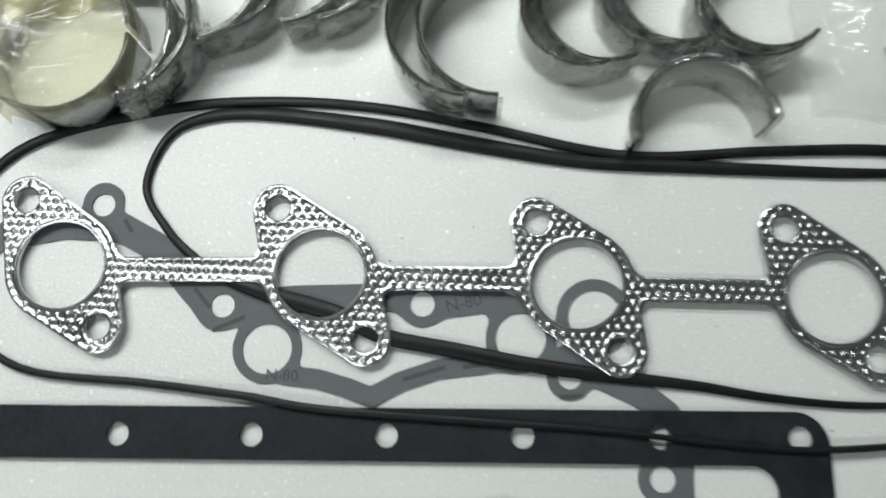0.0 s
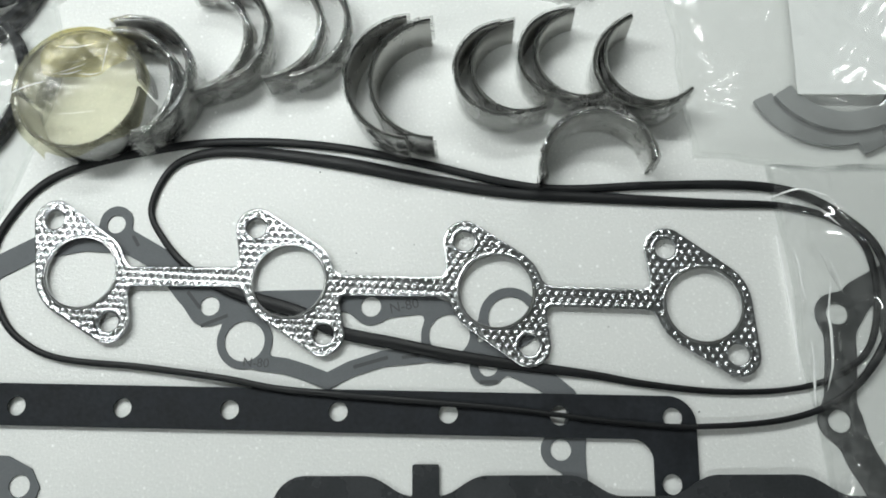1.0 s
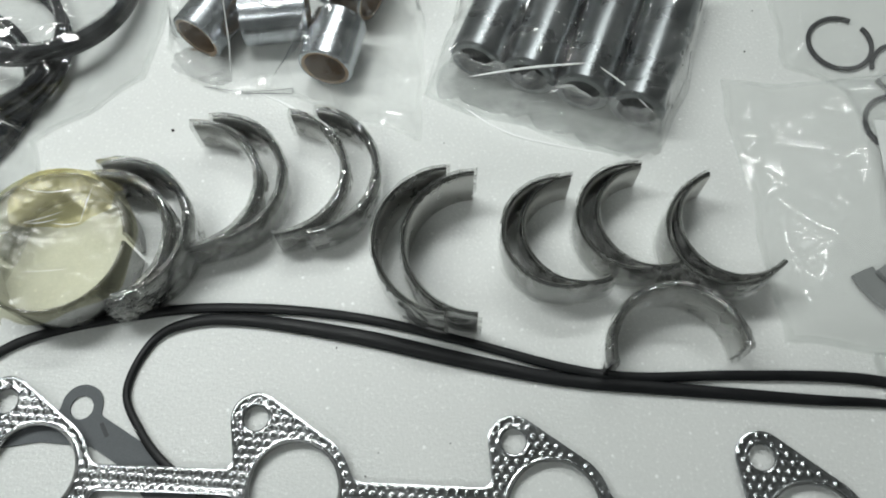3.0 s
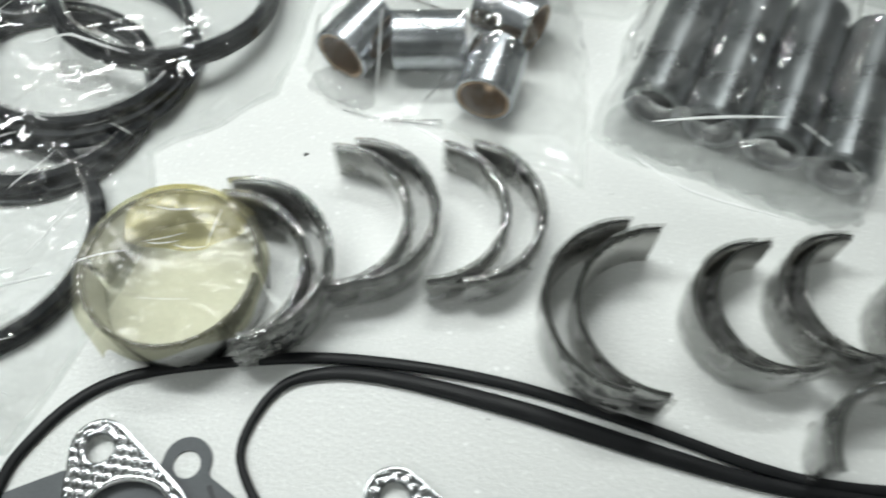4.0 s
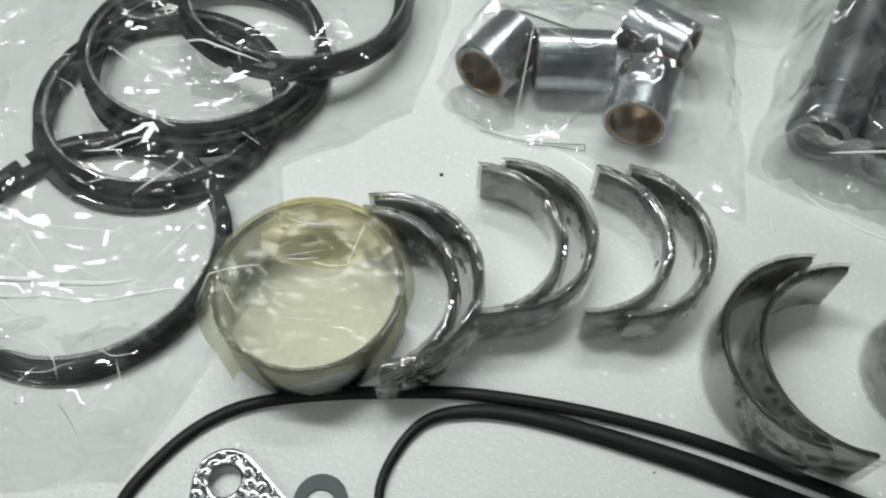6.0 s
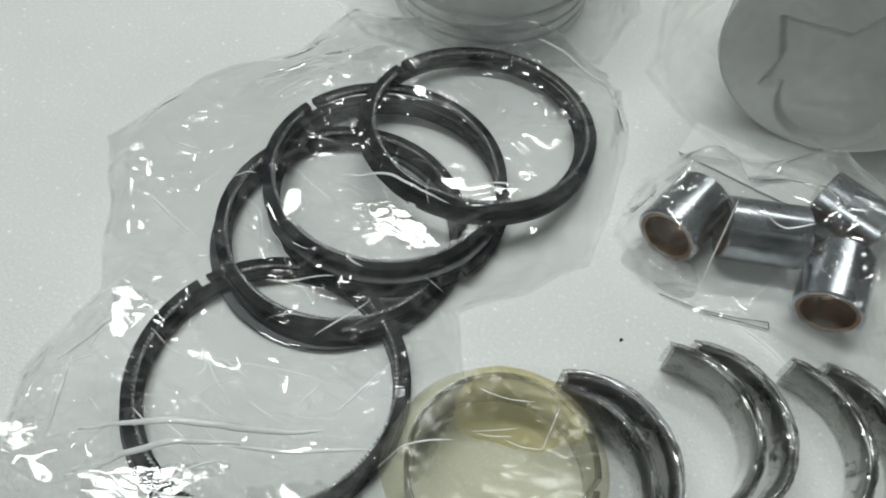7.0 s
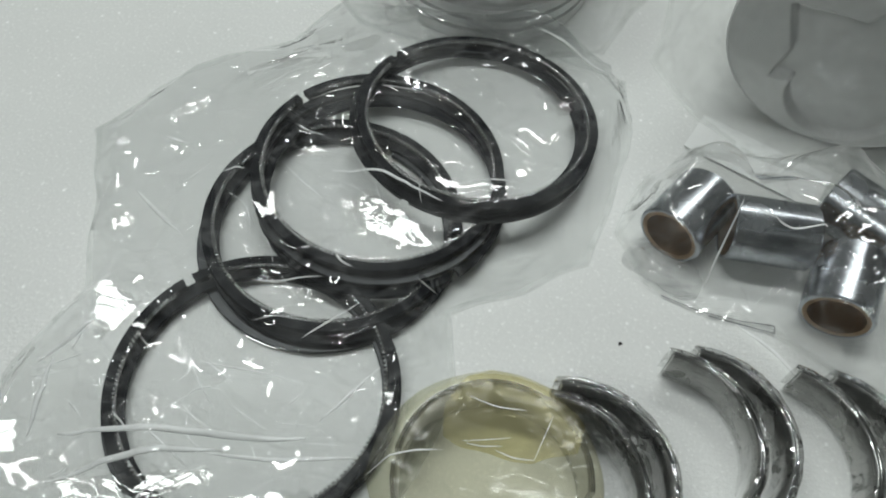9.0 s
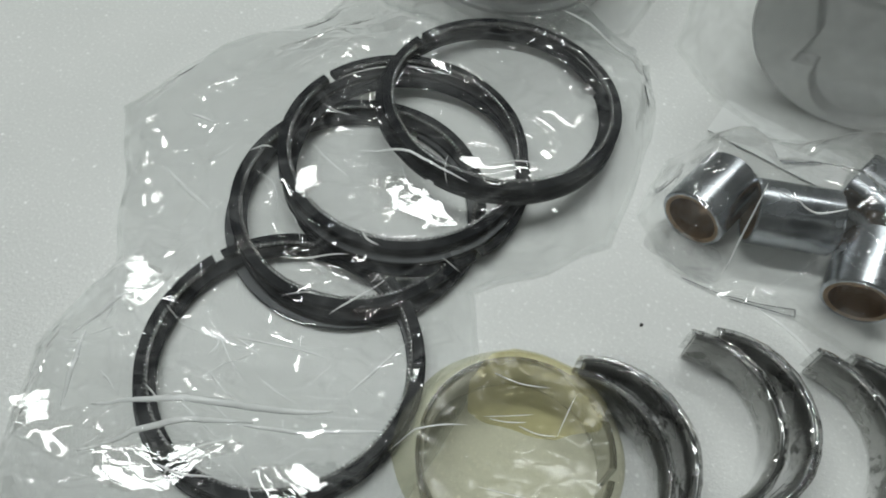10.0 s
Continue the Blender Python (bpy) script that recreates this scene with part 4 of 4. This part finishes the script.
bush_bag, bush_top = pouch("clear plastic bag holding four small end bushings", [(-0.108, 0.336), (-0.094, 0.316), (-0.070, 0.308), (-0.0475, 0.3075), (-0.0207, 0.2965), (0.0118, 0.2830), (0.0140, 0.330), (0.0120, 0.372), (-0.030, 0.395), (-0.0787, 0.3870), (-0.1000, 0.366)],
      draped([(*a, *b, 0.008, 0.0262) for a, b in BUSHES], 1.5), folds((-0.11, 0.29, 0.012, 0.39), 16, 21, (0.02, 0.07), (0.0005, 0.002), (0.001, 0.003)), seed=31, material=clear_mat)
gathered(bush_bag, (-0.0960, 0.3270), (-0.0800, 0.3205), 0.007, 0.007, 51)
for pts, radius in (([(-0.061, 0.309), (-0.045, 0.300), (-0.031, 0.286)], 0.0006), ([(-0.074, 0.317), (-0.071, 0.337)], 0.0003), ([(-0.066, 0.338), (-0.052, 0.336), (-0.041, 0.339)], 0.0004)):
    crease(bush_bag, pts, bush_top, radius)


edge_lines = thing("printed_edge_line", pose(0, 0, 0), "thin dark line printed along a plastic bag edge", "printed line")
for a, b in (((-0.0873, 0.3137), (-0.0728, 0.3108)), ((-0.0728, 0.3108), (-0.0587, 0.3107)), ((-0.0587, 0.3107), (-0.0464, 0.3119)), ((-0.0464, 0.3119), (-0.0463, 0.3089)), ((-0.0463, 0.3089), (-0.0700, 0.3098))):
    bar = part("line", box_bm(math.dist(a, b), 0.00035, 0.0001), print_mat, edge_lines)
    bar.matrix_basis = pose((a[0] + b[0]) / 2, (a[1] + b[1]) / 2, 0.0009, 0, 0, math.degrees(math.atan2(b[1] - a[1], b[0] - a[0])))


# ---- piston pins ----
PIN_R, PIN_AXIS = 0.0122, Vector((0.37, 0.929, 0)).normalized()
PIN_SIDE = Vector((PIN_AXIS.y, -PIN_AXIS.x, 0))
PIN_FRONT = Vector((0.0372, 0.3165, 0))
for k in range(4):
    mid = PIN_FRONT + PIN_SIDE * (0.0246 * k) + PIN_AXIS * 0.039
    t = thing("piston_pin", pose(mid.x, mid.y, PIN_R, 90, 0, math.degrees(math.atan2(PIN_AXIS.y, PIN_AXIS.x)) - 90), "ground steel piston pin in a clear bag", "piston pin", "piston pins")
    lathe("tube", [(PIN_R, -0.038), (PIN_R, 0.038), (PIN_R - 0.001, 0.039), (0.0085, 0.039), (0.0085, -0.039), (PIN_R - 0.001, -0.039)], pin_mat, t, n=56)
    # solid dark plug in the tube paints the shade of its hollow
    lathe("bore_shade_plug", [(0.0086, -0.034), (0.0086, 0.034), (0.0001, 0.034), (0.0001, -0.034)], bore_shade_mat, t, n=32)
ends = [(*(PIN_FRONT + PIN_SIDE * (0.0246 * k)).to_2d(), *(PIN_FRONT + PIN_SIDE * (0.0246 * k) + PIN_AXIS * 0.078).to_2d(), 0.009, 0.0255) for k in range(4)]
pin_bag, pin_top = pouch("clear plastic bag holding four piston pins", [(0.0120, 0.3060), (0.0350, 0.2960), (0.0700, 0.2840), (0.0985, 0.2720), (0.1180, 0.2790), (0.1330, 0.3060), (0.1520, 0.3600), (0.1640, 0.4050), (0.0620, 0.4300), (0.0380, 0.3800)],
      draped(ends, 1.4), folds((0.01, 0.27, 0.15, 0.32), 26, 22, (0.02, 0.06), (0.0006, 0.003), (0.001, 0.003)), seed=33)
bunch = [(PIN_FRONT + PIN_SIDE * s - PIN_AXIS * 0.006).to_2d() for s in (-0.006, 0.080)]
gathered(pin_bag, tuple(bunch[0]), tuple(bunch[1]), 0.010, 0.019, 53)
crease(pin_bag, [(0.034, 0.300), (0.060, 0.304), (0.087, 0.306)], lambda X, Y: 0.0235 + 0 * X, 0.0006)
crease(pin_bag, [(0.087, 0.306), (0.100, 0.296), (0.111, 0.283)], lambda X, Y: 0.0235 - 0.2 * (X - 0.087), 0.0004)
crease(pin_bag, [(0.032, 0.298), (0.054, 0.283), (0.097, 0.272)], lambda X, Y: 0.003 + 0 * X, 0.0005)


# ---- snap rings, thrust washers and their bags ----
for x, y, g in ((0.2075, 0.3311, 60), (0.2335, 0.3155, 200), (0.2240, 0.2870, 330)):
    t = thing("snap_ring", pose(x, y, 0.0012), "small black wire snap ring in a clear bag", "snap ring", "snap rings")
    lathe("wire", [(0.0144 + 0.0011 * math.cos(s), 0.0011 * math.sin(s)) for s in np.arange(0, 6.28, 0.785)], ring_mat, t, g, g + 335, 60)
pouch("clear plastic bag holding small snap rings", [(0.178, 0.372), (0.180, 0.318), (0.205, 0.305), (0.216, 0.262), (0.262, 0.262), (0.275, 0.330), (0.265, 0.375)],
      lambda X, Y: 0.004 + 0 * X, folds((0.18, 0.26, 0.27, 0.37), 16, 23, (0.015, 0.05), (0.0004, 0.002), (0.0008, 0.0022)), seed=35, material=calm_mat)


def washer_sdf(c, turn):
    def sdf(X, Y):
        ca, sa = math.cos(radians(turn)), math.sin(radians(turn))
        u, v = (X - c[0]) * ca + (Y - c[1]) * sa, -(X - c[0]) * sa + (Y - c[1]) * ca
        d = np.maximum(np.abs(np.hypot(u, v) - 0.0345) - 0.0048, v)
        return np.minimum(d, rrect(u, v, (0, -0.041), 0.006, 0.004, 0.001))
    return sdf


for c, turn, z in (((0.2235, 0.2300), 22, 0.0012), ((0.2300, 0.2360), 30, 0.0040)):
    w = plate("thrust_washer", washer_sdf(c, turn), (0.17, 0.18, 0.29, 0.29), 0.0008, z, 0.0023, washer_mat)
    tagged(w, "grey steel half round thrust washer in a clear bag", "thrust washer", "thrust washers")
lab = part("paper_label", box_bm(0.062, 0.070, 0.0003), label_mat, None)
lab.matrix_basis = pose(0.2390, 0.2490, 0.0072, 0, 0, -3)
tagged(lab, "blank white paper label inside a clear bag", "label")
pouch("clear plastic bag holding half round thrust washers", [(0.1485, 0.3130), (0.1530, 0.2300), (0.1560, 0.1880), (0.2000, 0.1800), (0.2750, 0.1760), (0.2850, 0.2900), (0.2160, 0.3080)],
      lambda X, Y: 0.0095 * np.clip((X - 0.165) / 0.03, 0, 1) + 0.0005, folds((0.15, 0.18, 0.28, 0.31), 26, 24, (0.02, 0.08), (0.0003, 0.0012), (0.001, 0.003)), seed=37, material=calm_mat)


def spare_sdf(X, Y):
    d = band(X, Y, [(0.262, 0.150), (0.238, 0.128), (0.222, 0.120), (0.2115, 0.108), (0.2095, 0.090), (0.2060, 0.070), (0.2120, 0.050), (0.222, 0.030)], 0.0068)
    d = blend(d, disc(X, Y, (0.2110, 0.112), 0.0095), 0.004)
    d = blend(d, disc(X, Y, (0.2050, 0.0655), 0.0090), 0.004)
    d = blend(d, np.abs(disc(X, Y, (0.262, 0.105), 0.030)) - 0.003, 0.002)
    for q in ((0.2110, 0.112), (0.2050, 0.0655)):
        d = np.maximum(d, -disc(X, Y, q, 0.0048))
    return d


spare = plate("water_pump_gasket", spare_sdf, (0.185, 0.01, 0.30, 0.175), 0.0008, 0.0003, 0.0008, dark_paper_mat)
tagged(spare, "dark grey water pump gasket inside a clear bag", "gasket")
gasket_bag, gasket_top = pouch("clear plastic bag of gaskets lying over the rubber bands", [(0.1890, 0.1830), (0.1915, 0.1400), (0.1925, 0.1000), (0.1955, 0.0560), (0.2000, 0.0100), (0.2900, 0.0050), (0.3000, 0.1800)],
      lambda X, Y: 0.0062 + 0.0055 * np.clip(1 - np.abs(X - 0.1995 - 0.05 * (0.11 - Y) - 0.0012 * np.sin(Y * 260)) / (0.0075 + 0.002 * np.sin(Y * 170)), 0, 1) * np.clip((Y - 0.035) / 0.02, 0, 1) * np.clip((0.165 - Y) / 0.03, 0, 1), folds((0.185, 0.02, 0.25, 0.19), 24, 25, (0.02, 0.09), (0.0005, 0.0022), (0.0008, 0.0026), 100), seed=39)


for pts, radius in (([(0.189, 0.149), (0.191, 0.110), (0.191, 0.086)], 0.0007), ([(0.204, 0.124), (0.2015, 0.100), (0.199, 0.078)], 0.0005), ([(0.187, 0.167), (0.200, 0.168), (0.213, 0.165)], 0.0004),
                    ([(0.1945, 0.142), (0.1965, 0.118)], 0.0004), ([(0.196, 0.100), (0.1955, 0.072)], 0.0005), ([(0.207, 0.160), (0.215, 0.150)], 0.0003), ([(0.2085, 0.135), (0.212, 0.120)], 0.0003)):
    crease(gasket_bag, pts, gasket_top, radius)


slip = part("paper_slip", box_bm(0.056, 0.020, 0.0003), label_mat, None)
slip.matrix_basis = pose(-0.0560, 0.3860, 0.0012, 0, 0, -20)
tagged(slip, "blank white paper slip between clear plastic bags", "paper slip")


# ---- pistons ----
def piston(m, label, bowl):
    t = thing("piston", m, label, "piston", "pistons")
    r, g = 0.0485, 0.0026
    prof = [(r, 0.0008), (r - 0.0008, 0.0)]
    side = [(r, 0.006)]
    for z0, w in ((0.006, 0.0022), (0.0125, 0.0022), (0.0190, 0.0042)):
        side += [(r, z0), (r - g, z0), (r - g, z0 + w), (r, z0 + w)]
    side += [(r, 0.078), (r - 0.004, 0.080), (r - 0.006, 0.078), (r - 0.006, 0.030), (r - 0.010, 0.026), (0.0002, 0.024), (0.0002, 0.0056), (r - 0.0012, 0.0056), (r - 0.0012, 0.0004)]
    lathe("body", prof[::-1] + side, piston_mat, t, n=96)

    def crown_sdf(X, Y):
        return disc(X, Y, (0, 0), r - 0.001)

    def relief(X, Y, d):
        pit = np.minimum(disc(X, Y, (0.004, -0.0235), 0.0215), polygon(X, Y, [(-0.0300, 0.0110), (-0.0040, 0.0115), (0.0030, 0.0215), (0.0100, 0.0310), (0.0470, 0.0200), (0.0470, -0.0100), (0.0, -0.0200), (-0.0260, -0.0240), (-0.0225, -0.0090)]))
        return -0.0044 * np.clip(-pit / 0.0005, 0, 1) * bowl
    cr = plate("crown", crown_sdf, (-0.05, -0.05, 0.05, 0.05), 0.0009, 0.0, 0.0050, piston_mat, t, relief)
    cr.matrix_basis = pose(0, 0, 0.0054, 180, 0, 0)
    return t


piston(pose(-0.0360, 0.4050, 0.0486, -90, 0, -11), "cast aluminium piston lying on its side in a clear bag", 1)
piston(pose(-0.1868, 0.4700, 0.0, 0, 0, 0), "cast aluminium piston standing crown down in clear film", 0)
pouch("clear plastic bag holding a piston lying on its side", [(-0.105, 0.430), (-0.080, 0.400), (-0.060, 0.388), (-0.020, 0.378), (0.030, 0.372), (0.060, 0.400), (0.060, 0.540), (-0.090, 0.540)],
      draped([(-0.027, 0.412, -0.010, 0.488, 0.022, 0.0995)], 1.5), folds((-0.1, 0.37, 0.06, 0.5), 26, 26, (0.02, 0.07), (0.0005, 0.0025), (0.001, 0.003)), seed=41, material=milky_mat)
pouch("clear plastic bag round a piston standing crown down", [(-0.262, 0.445), (-0.235, 0.418), (-0.176, 0.408), (-0.126, 0.430), (-0.110, 0.470), (-0.125, 0.540), (-0.260, 0.540)],
      draped([(-0.1868, 0.4700, 0.0475, 0.083)], 2.4), folds((-0.26, 0.41, -0.11, 0.5), 24, 27, (0.015, 0.05), (0.0005, 0.0020), (0.0010, 0.003)), seed=43, material=soft_mat)

# ---- grit on the sheet ----
rng = random.Random(4)
for x, y in [(-0.0992, 0.2910), (0.0235, 0.1512), (-0.0690, 0.1180), (0.1980, 0.1335), (0.2150, 0.0560)] + [(rng.uniform(-0.25, 0.2), rng.uniform(0.04, 0.4)) for _ in range(22)]:
    bm = bmesh.new()
    bmesh.ops.create_icosphere(bm, subdivisions=1, radius=rng.uniform(0.0002, 0.0005) if (x, y) != (-0.0992, 0.2910) else 0.0008)
    for v in bm.verts:
        v.co *= rng.uniform(0.6, 1.3)
    g = part("grit", bm, speck_mat, None)
    g.location = (x, y, 0.0003)
    tagged(g, "tiny dark speck of grit on the white sheet", "grit", "specks of grit")
